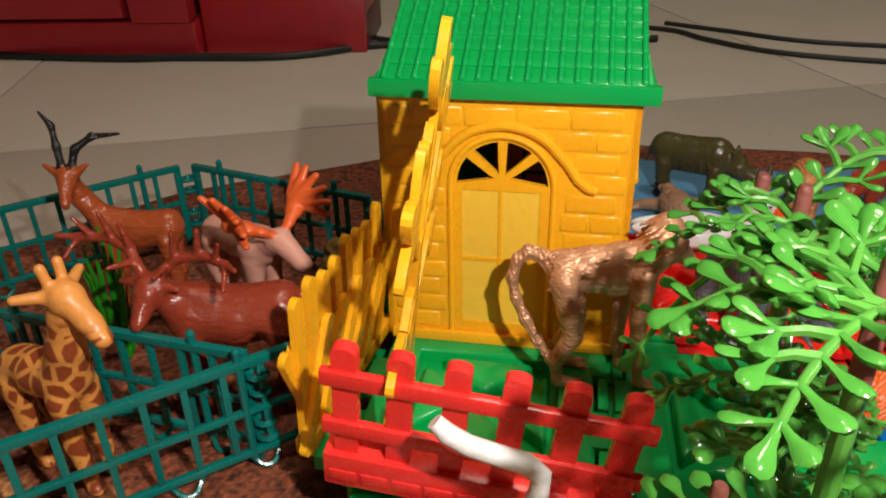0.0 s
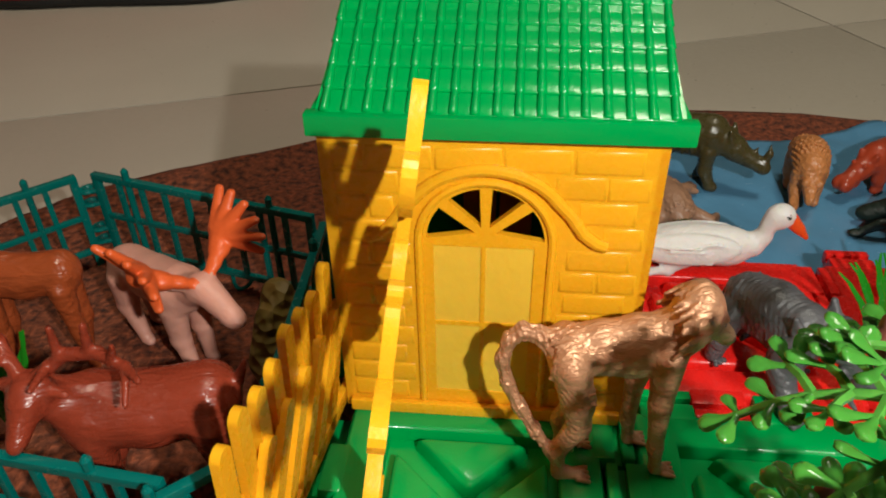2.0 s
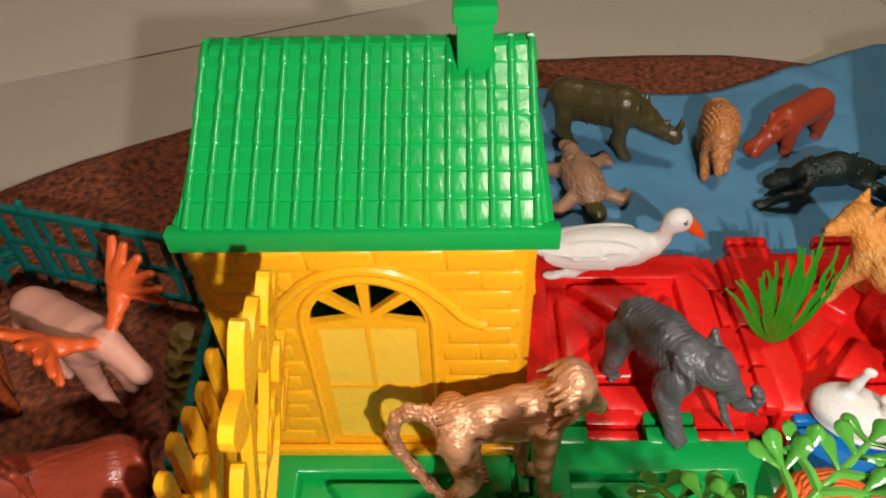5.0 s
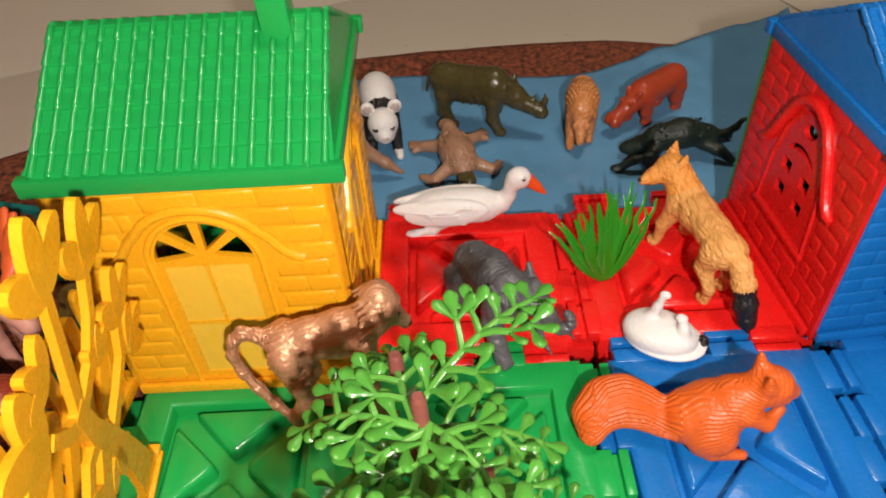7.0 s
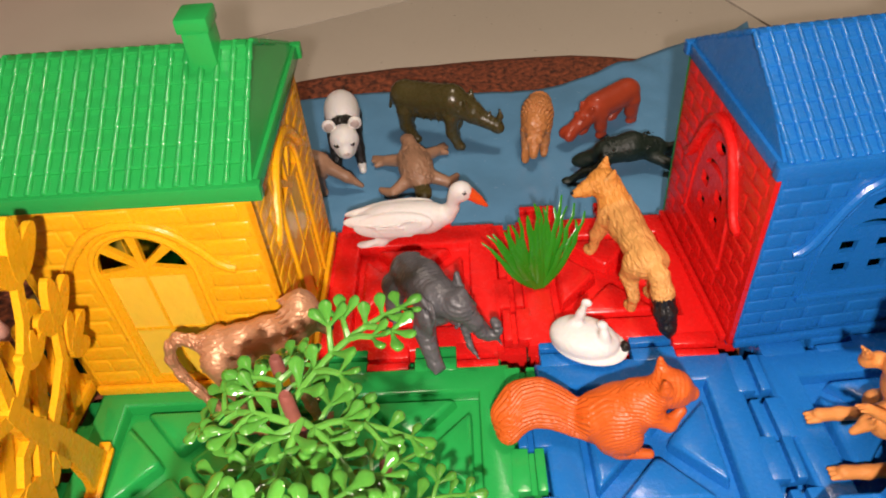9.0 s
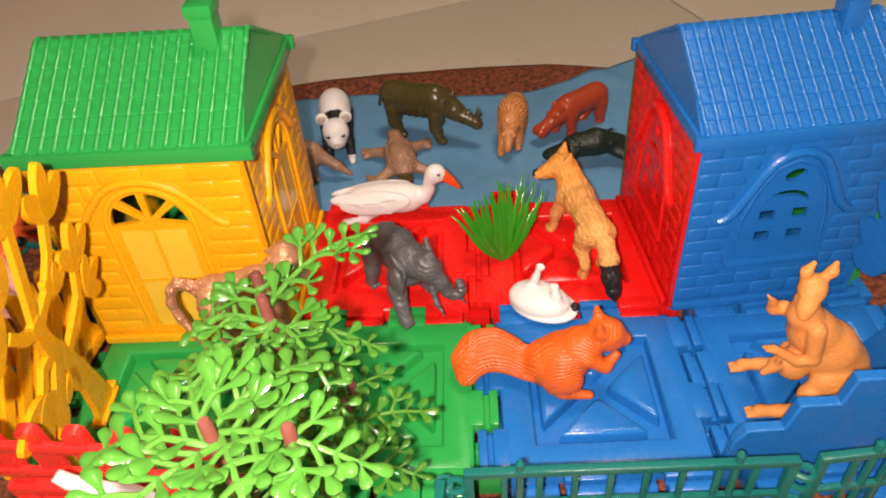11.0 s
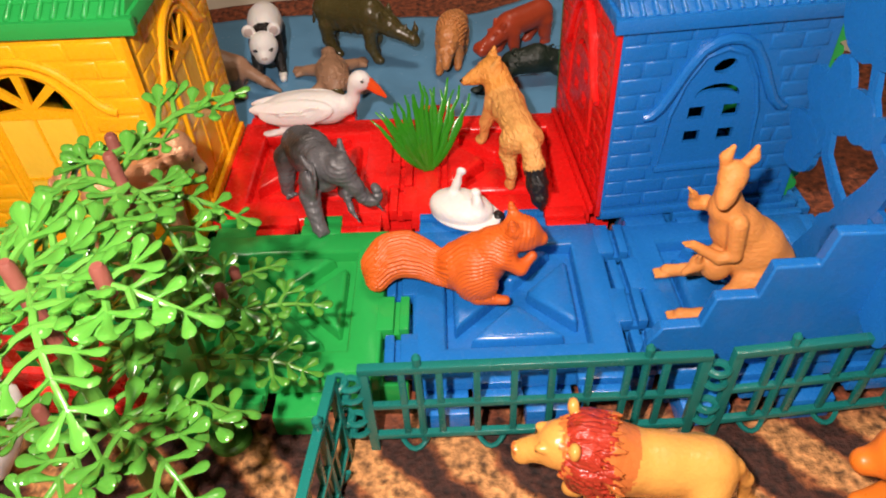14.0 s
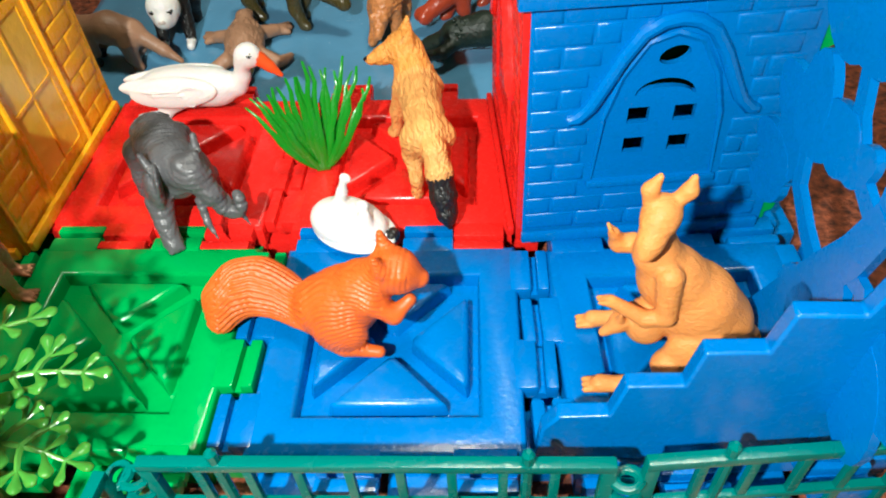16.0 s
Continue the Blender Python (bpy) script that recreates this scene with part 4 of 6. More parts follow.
def fallen_bird():
    c = Clay(0.45)
    c.egg((-1.5, 0, 4.6), (14.6, 9.0, 5.4), 0, 1.0).egg((-3.5, 0, 6.0), (11.4, 7.6, 3.6), 0, 2.0).egg((0.5, 0, 2.6), (16.2, 9.8, 2.2), 0, 0.6)
    c.chain([(-6.5, 2.0, 8.5), (-4.6, 2.8, 13.4), (-3.4, 3.4, 18.0)], [2.4, 1.6, 1.3]).egg((-2.8, 3.6, 18.6), (2.2, 1.3, 1.5), 0, 0.5)
    c.chain([(8.4, -2.4, 5.6), (6.8, -1.2, 9.6), (5.4, 0.2, 12.6)], [2.6, 1.9, 1.5]).egg((5.0, 0.6, 13.0), (2.4, 1.8, 1.4), 0, 0.5)
    c.egg((14.6, 2.2, 3.0), (2.4, 2.8, 2.2), 1, 0.3, (0, 0, 20))
    figure(c, "toy_duck", [WHITE, BLACK], 0.0225, 0.0020, 0.0, -25, "white toy duck lying on its back with legs up", size=(0.76, 0.86, 0.9))


def squirrel():
    c = Clay(0.33)
    c.chain([(-3, 0, 9), (2, 0, 11), (6, 0, 15)], [7.6, 8.2, 6.8]).limb((7, 0, 16.5), 6.0, (11.5, 0, 20.5), 4.8)
    c.egg((14, 0, 22.4), (5.4, 5.2, 4.8)).limb((16, 0, 22.0), 3.8, (19.6, 0, 19.8), 2.2).egg((15.8, 0, 20.2), (3.6, 4.4, 3.2))
    c.both([(12.0, 3.4, 25.6), (11.2, 3.9, 29.0)], [1.9, 0.9]).eggs((16.4, 3.9, 23.6), (1.1, 0.6, 0.9), 0, 0.3)
    c.both([(9, 4.8, 16), (14, 4.8, 12.5), (17.5, 2.2, 15)], [2.7, 1.9, 1.4])
    c.eggs((1.5, 6.4, 7.2), (6.6, 3.4, 6.4), 0, 0.8, (0, -20, 0)).both([(2, 6.8, 2.0), (10, 7.0, 1.5)], [2.0, 1.4])
    spine = [(-5, -1, 5.0), (-10, 1, 6.0), (-15, 3.4, 8.0), (-20, 4.8, 9.0), (-24.5, 4.2, 8.6), (-27.6, 1.4, 6.8), (-28.4, -2.6, 4.4)]
    girth = [3.2, 4.0, 5.4, 6.3, 6.2, 5.2, 3.2]
    c.chain(spine, girth, melt=3.0)
    # combed fur: arcs round the haunch on the body, long locks down the tail
    sx, sy, sz = ([p[i] for p in spine[::-1]] for i in range(3))
    c.comb(lambda x, y, z: (np.sqrt((x - 4) ** 2 + (np.abs(y) - 8) ** 2 + (z - 4) ** 2) + 0.25 * np.sin(0.8 * x), (x > -7) * (x < 12) * (z > 3)), 0.98, 0.42)
    c.comb(lambda x, y, z: (np.sqrt((x - 21) ** 2 + y ** 2 + (z - 21) ** 2), (x >= 12) * (x < 18) * (z > 17)), 1.1, 0.26)
    c.comb(lambda x, y, z: (np.arctan2(z - np.interp(x, sx, sz), y - np.interp(x, sx, sy)) + 0.02 * x, (x <= -7) * (z > 0.8)), math.pi / 15, 0.75)
    figure(c, "toy_squirrel", [SQUIRREL], 0.0240, -0.0297, 0.0, -3, "burnt orange toy squirrel crouching with thick ribbed tail", size=(1.0, 1.0, 1.0))


def kangaroo():
    c = Clay(0.5)
    c.chain([(-11, 0, 14), (-6, 0, 21), (0, 0, 29), (4.0, 0, 36), (5.0, 0, 42)], [9.5, 9.2, 7.0, 4.7, 3.5])
    c.egg((5.4, 1.5, 48.6), (4.0, 4.0, 4.4)).chain([(6.4, 3.6, 47.2), (7.6, 5.6, 44.8), (8.4, 6.8, 43.2)], [3.2, 2.5, 1.9]).egg((8.6, 7.8, 42.8), (1.4, 1.0, 0.9), 0, 0.3)
    c.egg((8.8, 4.2, 48.4), (0.9, 0.9, 0.7), 0, 0.2).egg((4.0, 5.0, 48.6), (0.9, 0.7, 0.7), 0, 0.2)
    c.chain([(7.8, 0.8, 51.2), (8.2, 0.6, 54.0), (6.8, 0.4, 57.0)], [1.6, 1.7, 0.8], 0, 0.6).chain([(2.6, 0.4, 51.2), (0.8, 0.2, 53.4), (0.4, 0, 56.4)], [1.6, 1.7, 0.8], 0, 0.6)
    c.chain([(8, -5, 34), (11, -5, 34), (12.6, -4, 38)], [2.4, 1.8, 1.3]).chain([(2, 5.6, 34.5), (1.6, 8.0, 25), (5.5, 7.6, 23.6), (13, 6.0, 27.6)], [2.9, 2.2, 1.9, 1.4], 0, 0.6)
    for k in range(3):
        c.limb((13, 6 + 0.9 * (k - 1), 27.6), 0.8, (15.6, 6 + 1.3 * (k - 1), 27.4 + 0.6 * k), 0.5, 0, 0.4)
        c.limb((12.6, -4 + 0.9 * (k - 1), 38), 0.7, (13.8, -4 + 1.3 * (k - 1), 39.4 + 0.4 * k), 0.45, 0, 0.4)
    c.egg((4, 3.4, 18), (5.0, 5.0, 6.0), 0, 1.2).egg((9.6, 4.4, 19), (2.6, 2.4, 2.6), 0, 0.6).limb((11, 5, 18), 1.8, (13.4, 5.4, 16.2), 1.1, 0, 0.8)
    c.chain([(8.8, 3.4, 21), (8.0, 3.0, 23.6)], [1.0, 0.5], 0, 0.5).chain([(10.2, 5.6, 21), (10.4, 6.4, 23.4)], [1.0, 0.5], 0, 0.5)
    c.eggs((-8, 8.0, 12), (8.2, 4.2, 8.6), 0, 0.9, (0, 25, 0)).both([(-1, 9.0, 9), (-2, 9.4, 3.4)], [3.6, 2.6]).both([(-2, 9.4, 2.4), (7, 9.8, 2.2), (13, 9.6, 2.2)], [2.4, 1.9, 2.2])
    for k in range(3):
        c.both([(13.5, 8.2 + 1.2 * k, 1.6), (16.5, 7.9 + 1.5 * k, 1.3)], [1.0, 0.7], 0, 0.4)
    c.chain([(-17, 0, 9), (-24, 1, 4.4), (-31, 3, 2.6)], [5.4, 3.6, 2.0])
    rnd = random.Random(21)
    for k in range(70):
        a, z = rnd.uniform(0.2, 2.4), rnd.uniform(8, 24)
        r = 10.2 - 0.12 * max(0, z - 13)
        x = -11 + 0.6 * (z - 13)
        c.limb((x - r * math.sin(a) * 0.9, r * math.cos(a), z), 0.3, (x - r * math.sin(a) * 0.9 - 0.3, r * math.cos(a), z - 3), 0.2, 0, 0.35)
    figure(c, "toy_kangaroo", [ROO], 0.0948, -0.0365, 0.0, 180, "tan orange toy kangaroo with joey sitting upright", size=(0.94, 0.92, 0.94))


def monkey():
    c = Clay(0.36)
    # slim trunk rising to the shoulders, paler belly
    c.chain([(-12.5, 0, 31.0), (-5, 0, 32.2), (4, 0, 32.8), (11, 0, 33.2)], [5.2, 4.9, 5.4, 5.6]).chain([(-5, 0, 29.6), (3, 0, 29.2), (8, 0, 29.4)], [4.0, 4.3, 4.4], 1)
    c.limb((11, 0, 34.4), 4.9, (15, -0.6, 38.2), 4.6).egg((16.6, -1.0, 40.0), (5.8, 6.2, 6.5)).egg((19.6, -1.8, 38.8), (3.2, 3.4, 3.9), 1, 0.7)
    c.limb((20.6, -2.2, 37.6), 2.6, (23.2, -3.2, 35.8), 2.0, 1, 0.7).egg((24.4, -3.6, 35.6), (0.9, 1.3, 0.9), 2, 0.3)
    c.egg((21.8, -0.4, 40.6), (1.2, 1.5, 0.8), 0, 0.4).egg((21.2, -4.0, 40.6), (1.2, 1.5, 0.8), 0, 0.4).blob((22.0, -0.8, 39.4), 0.6, 2, 0.2).blob((21.4, -4.2, 39.4), 0.6, 2, 0.2)
    rnd = random.Random(2)
    for k in range(120):
        a, u = rnd.uniform(0, 2 * math.pi), rnd.uniform(0, 1)
        c.limb((17.6 - 5 * u, -1 + (6.0 + 0.6 * u) * math.sin(a), 40 - 2.6 * u + (6.3 + 0.3 * u) * math.cos(a)), 0.5, (14.2 - 5 * u, -1 + (6.9 + 0.6 * u) * math.sin(a), 38.4 - 2.8 * u + (7.0 + 0.3 * u) * math.cos(a)), 0.3, 0, 0.3)
    for k in range(420):
        x, a = rnd.uniform(-16, 11), rnd.uniform(-2.0, 2.0)
        r, z0 = 5.2, 32.2 + 0.09 * x
        c.limb((x, r * math.sin(a), z0 + r * math.cos(a)), 0.36, (x - 2.4, (r + 0.15) * math.sin(a), z0 - 0.7 + (r + 0.15) * math.cos(a)), 0.2, 0, 0.2)
    # hind legs: heavy thigh, bent knee, long flat foot; straight forelegs
    for s, fx, kx in ((-1, -11.5, -8.0), (1, -9.0, -6.5)):
        c.chain([(-12.5, s * 3.8, 30), (kx - 2, s * 4.6, 22), (kx - 1.0, s * 4.8, 15.5), (fx - 2.5, s * 4.8, 8.0), (fx - 1.5, s * 4.8, 2.4)], [4.8, 4.2, 2.9, 2.1, 1.8], 0, 1.4)
        c.limb((fx - 1.5, s * 4.8, 1.9), 1.8, (fx + 3.8, s * 5.2, 1.2), 1.3, 0, 0.8)
        for k in range(4):
            c.limb((fx + 3.4, s * 5.2 - 1.5 + 1.0 * k, 1.1), 0.7, (fx + 6.4, s * 5.2 - 2.2 + 1.45 * k, 0.8), 0.5, 0, 0.3)
        for k in range(16):
            z = rnd.uniform(10, 28)
            c.limb((kx + rnd.uniform(-5, 2), s * (5.0 + 3.6 * min(1, max(0, (z - 12) / 12)) * 0.9), z), 0.34, (kx + rnd.uniform(-5, 2), s * (5.0 + 3.4 * min(1, max(0, (z - 15) / 12)) * 0.9), z - 2.6), 0.2, 0, 0.3)
    for s, hx, ex in ((-1, 12.5, 10.5), (1, 8.0, 7.2)):
        c.chain([(10.5, s * 4.0, 31.5), (ex, s * 4.8, 20), (hx - 1, s * 4.8, 8), (hx, s * 4.8, 2.4)], [4.2, 2.8, 2.0, 1.6], 0, 1.2)
        c.limb((hx, s * 4.8, 1.6), 1.6, (hx + 2.2, s * 5.0, 1.2), 1.4, 0, 0.7)
        for k in range(4):
            c.limb((hx + 2.0, s * 5.0 - 1.4 + 0.95 * k, 1.1), 0.65, (hx + 4.8, s * 5.0 - 2.0 + 1.35 * k, 0.8), 0.45, 0, 0.3)
    # tail: up off the rump, over and down in a long open loop back to the heel
    c.chain([(-16, 0, 32.0), (-19.4, 0.8, 34.8), (-23.4, 1.4, 35.6), (-26.6, 1.4, 33.4), (-28.0, 1.0, 29.0), (-26.8, 0.2, 23.6), (-23.6, -1.2, 18.0), (-19.6, -2.8, 12.6), (-16.2, -4.2, 8.2)], [2.2, 1.7, 1.6, 1.6, 1.6, 1.55, 1.5, 1.4, 1.2], rib=7, depth=0.2)
    c.comb(lambda x, y, z: (z + 0.5 * x + 1.2 * np.sin(0.7 * x + 0.4 * y), (z < 28) * (z > 3) * (x > -20)), 1.5, 0.3)
    c.comb(lambda x, y, z: (x + 0.6 * z + 0.7 * np.sin(z), x < -17.5), 1.5, 0.3)
    figure(c, "toy_monkey", [BRONZE, BRONZE_PALE, BLACK], -0.0710, -0.0180, 0.0, 8, "bronze toy monkey on all fours with looped tail", size=(0.85, 0.92, 1.09))


def panda():
    c = Clay(0.45)
    c.limb((-12, 0, 20.5), 8.4, (-3, 0, 20.5), 8.2).egg((-8, 0, 22), (11, 8.4, 8.2)).limb((0, 0, 19.5), 7.4, (6, 0, 19), 6.2, 1, 0.8)
    c.egg((13, 0, 19.5), (6.4, 7.0, 6.8)).egg((18.0, 0, 16.4), (3.6, 3.4, 3.2)).egg((16.0, 0, 15.2), (3.4, 4.6, 3.0))
    c.eggs((10.6, 6.2, 26.0), (1.3, 3.3, 3.4), 0, 0.4, (-18, 0, 0)).eggs((11.9, 6.2, 26.0), (0.5, 2.0, 2.1), 2, 0.2, (-18, 0, 0))
    c.eggs((18.0, 3.6, 19.8), (0.9, 1.2, 0.9), 1, 0.2, (-20, 0, 25)).egg((21.4, 0, 17.0), (0.6, 1.3, 0.7), 2, 0.2).egg((20.6, 0, 14.8), (0.5, 1.3, 0.3), 1, 0.1)
    c.both([(4, 4.6, 17), (6, 5.6, 9), (9, 6.0, 2.6)], [4.0, 2.9, 2.3], 1, 1.0).both([(9, 6.0, 2.0), (13.4, 6.2, 1.6)], [2.2, 1.8], 0, 0.5)
    c.leg(-12, 5.0, 16, -12, 4.6, 2.5, 1).leg(-12, -5.0, 16, -14, 4.6, 2.5, 1)
    figure(c, "toy_panda", [WHITE, BLACK, BLUSH], -0.0662, 0.1290, SHEET_Z, -82, "white and black toy panda standing on the blue sheet", size=(0.95, 0.9, 0.95))


def rhino():
    c = Clay(0.55)
    c.chain([(-17, 0, 23), (-5, 0, 22), (7, 0, 24)], [7.4, 8.0, 7.6]).limb((-14, 0, 19), 6.6, (7, 0, 19), 6.4)
    for x in (8, -3, -10):
        c.chain([(x, q, 25.6 - abs(q) * 0.55) for q in (-7.2, -4, 0, 4, 7.2)], [0.55] * 5, melt=0.7)
    c.limb((9, 0, 22), 6.6, (17, 0, 19.5), 5.2).limb((18, 0, 18), 4.6, (29, 0, 13.5), 3.0).egg((30, 0, 12.6), (2.8, 2.8, 2.6))
    c.chain([(29.5, 0, 15), (31, 0, 19), (30.8, 0, 23)], [1.8, 1.2, 0.4]).chain([(25, 0, 17), (26.2, 0, 21)], [1.4, 0.4])
    c.both([(16, 3.6, 23), (15.2, 4.8, 27.5)], [1.6, 0.8])
    c.leg(-18, 4.6, 17, -19, 4.2, 2.3).leg(-16, -4.6, 17, -12, 4.2, 2.3)
    c.leg(7, 4.6, 17, 5, 3.6, 2.3).leg(8, -4.6, 17, 11, 3.6, 2.3)
    for k in range(6):
        c.both([(-14 + 4 * k, 5.6, 14), (-15 + 4 * k, 7.6, 20), (-14 + 4 * k, 6.2, 26)], [0.3, 0.45, 0.3], melt=0.6)
    c.chain([(-24, 0, 22), (-26, 0, 15)], [1.2, 0.8])
    figure(c, "toy_rhino", [OLIVE], -0.0240, 0.1385, SHEET_Z, -22, "glossy olive toy rhinoceros with two horns", size=(0.94, 0.9, 0.95))


def turtle():
    c = Clay(0.5)
    c.egg((-1, 0, 6), (14, 7.6, 6.2), 0, 1.5).egg((-2, 0, 8), (10, 5.2, 5.0))
    c.limb((9, 0, 7), 4.4, (14, 0, 8.5), 3.4).egg((18, 0, 7.6), (4.6, 3.4, 1.4), 0, 0.6)
    c.both([(7, 5, 5), (11, 11, 3.4)], [3.0, 2.4]).both([(-8, 5, 5), (-11, 10.5, 3.4)], [3.0, 2.4])
    for x, s in ((12, 1), (12, -1), (-12, 1), (-12, -1)):
        for k in range(4):
            c.limb((x, s * 12, 2.8), 2.0, (x + 5.2 * math.cos(0.5 - 0.75 * k + (x < 0) * 0.9), s * (14.5 + 2.2 * math.sin(0.8 * k)), 1.8), 1.2, 0, 0.6)
    c.egg((-17, 0, 4.6), (6.0, 3.6, 2.0), 1, 0.8)
    rnd = random.Random(31)
    for k in range(160):
        a, x = rnd.uniform(-1.4, 1.4), rnd.uniform(-13, 12)
        w = math.sqrt(max(0.0, 1 - (x / 15) ** 2))
        c.limb((x, 7.4 * w * math.sin(a), 6 + 6.8 * w * math.cos(a)), 0.4, (x - 1.6, 7.6 * w * math.sin(a), 6 + 6.7 * w * math.cos(a)), 0.25, 0, 0.3)
    figure(c, "toy_platypus", [BROWN, OLIVE], -0.0350, 0.1120, SHEET_Z, 102, "brown flat-bodied toy platypus with splayed paddle feet", size=(1.0, 1.0, 1.0))


def pangolin():
    c = Clay(0.5)
    c.chain([(-16, 0, 13), (-5, 0, 17), (6, 0, 16)], [5.2, 7.2, 6.2]).limb((8, 0, 14), 4.8, (17, 0, 7), 2.0)
    c.both([(14, 2.8, 13)] * 2, [1.5, 1.5])
    for i in range(13):
        x = -17 + 2.0 * i
        r = 5.4 + 2.0 * math.exp(-((x + 2) / 9) ** 2)
        for k in range(13):
            a = -1.65 + 0.275 * k + 0.137 * (i % 2)
            z0 = 13.2 + 3.6 * math.exp(-((x + 2) / 9) ** 2)
            c.limb((x + 1.6, r * math.sin(a), z0 + r * math.cos(a)), 0.4, (x - 0.9, (r + 0.3) * math.sin(a), z0 + (r + 0.3) * math.cos(a)), 0.75, 0, 0.2)
    c.leg(4, 4.4, 12, 6, 3.2, 2.0).leg(6, -4.4, 12, 12, 3.2, 2.0).leg(-10, 4.6, 12, -10, 3.6, 2.2).leg(-10, -4.6, 12, -7, 3.6, 2.2)
    c.chain([(-19, 0, 12), (-26, 0, 8)], [4.0, 2.2], ring=2.4)
    figure(c, "toy_pangolin", [SCALES], 0.0190, 0.1290, SHEET_Z, -100, "scaly orange-brown toy pangolin facing the plates", size=(0.92, 0.88, 0.95))


def hippo():
    c = Clay(0.55)
    c.limb((-15, 0, 19), 7.6, (5, 0, 18), 7.6).limb((7, 0, 17), 6.2, (13, 0, 14), 5.2)
    c.limb((14, 0, 13), 4.6, (22, 0, 9), 4.0).eggs((23.5, 2.2, 8.6), (3.4, 2.8, 3.6)).both([(12, 3.6, 19.5), (11.6, 4.4, 21.6)], [1.2, 0.9]).eggs((16, 3.2, 17), (1.3, 1.0, 1.0), 0, 0.4)
    c.leg(-16, 4.6, 15, -17, 4.4, 2.6).leg(-14, -4.6, 15, -11, 4.4, 2.6).leg(5, 4.6, 15, 4, 3.8, 2.5).leg(6, -4.6, 15, 9, 3.8, 2.5)
    for k in range(4):
        c.chain([(6.5 + 1.6 * k, q, 23 - k - abs(q) * 0.5) for q in (-5.8, -3, 0, 3, 5.8)], [0.4] * 5, melt=0.5)
    c.chain([(-22, 0, 21), (-23.4, 0, 15)], [1.1, 0.8])
    figure(c, "toy_hippo", [RUST], 0.0500, 0.1385, SHEET_Z, 213, "rust red toy hippopotamus with lowered head", size=(0.88, 0.78, 0.8))


def frog():
    c = Clay(0.5)
    c.chain([(-16, 0, 11), (-4, 0, 13.5), (8, 0, 12)], [5.4, 7.4, 6.4]).limb((9, -1, 10), 5.2, (17, -4, 6), 4.0).egg((19, -5, 5), (4.2, 3.6, 3.2))
    # right arm reaching out flat, left arm braced, one hind leg trailing, tail curled up
    c.chain([(9, 5, 10), (14, 10, 9), (20, 9, 7.5), (25, 7, 3.0)], [3.2, 2.5, 2.0, 2.0]).egg((27, 6.4, 1.8), (3.4, 2.6, 1.6), 0, 0.6)
    c.chain([(9, -5, 8), (12, -10, 5), (10, -14, 2.4)], [3.2, 2.4, 2.0]).egg((10, -15.5, 1.7), (3.0, 2.6, 1.6), 0, 0.6)
    c.chain([(-14, 4, 9), (-20, 9, 7), (-25, 12, 3.0)], [3.4, 2.6, 2.0]).chain([(-15, -3, 9), (-22, -5, 6.5), (-29, -9, 4.0), (-32, -9, 2.0)], [3.6, 2.6, 1.9, 1.8])
    c.chain([(-20, 1, 11), (-25, 2, 12), (-28, 3, 15.5), (-30, 3, 19)], [2.6, 1.9, 1.6, 1.2]).egg((-31.4, 3.2, 19.6), (2.2, 1.2, 1.0), 0, 0.5)
    rnd = random.Random(41)
    for k in range(90):
        a, x = rnd.uniform(-1.5, 1.5), rnd.uniform(-17, 10)
        c.blob((x, 6.9 * math.sin(a), 12.6 + 6.8 * math.cos(a)), rnd.uniform(0.4, 0.7), 0, 0.4)
    figure(c, "toy_crocodile", [DARKGREEN], 0.0530, 0.1085, SHEET_Z, 186, "black-green toy crocodile sprawling on the blue sheet", size=(0.88, 0.8, 0.85))


def tapir():
    c = Clay()
    c.chain([(-10, 0, 16), (0, 0, 18), (10, 0, 17)], [6.8, 7.2, 5.6]).limb((12, 0, 18), 4.4, (19, 0, 20), 3.4)
    c.chain([(-15, 0, 15), (-24, 0, 9), (-31, 0, 4)], [3.6, 2.6, 1.2])
    c.leg(-10, 4, 13, -12, 4.2, 1.9, sock=0).leg(-9, -4, 13, -6, 4.2, 1.9, sock=0).leg(9, 4, 13, 9, 3.2, 1.8, sock=1).leg(10, -4, 13, 12, 3.2, 1.8, sock=1)
    c.both([(19, 2, 23), (18, 3, 26)], [1.2, 0.7])
    figure(c, "toy_anteater", [BROWN, BLACK], -0.0840, 0.1080, SHEET_Z, 170, "brown toy anteater with dark feet behind the yellow house", size=(0.85, 0.85, 0.85))


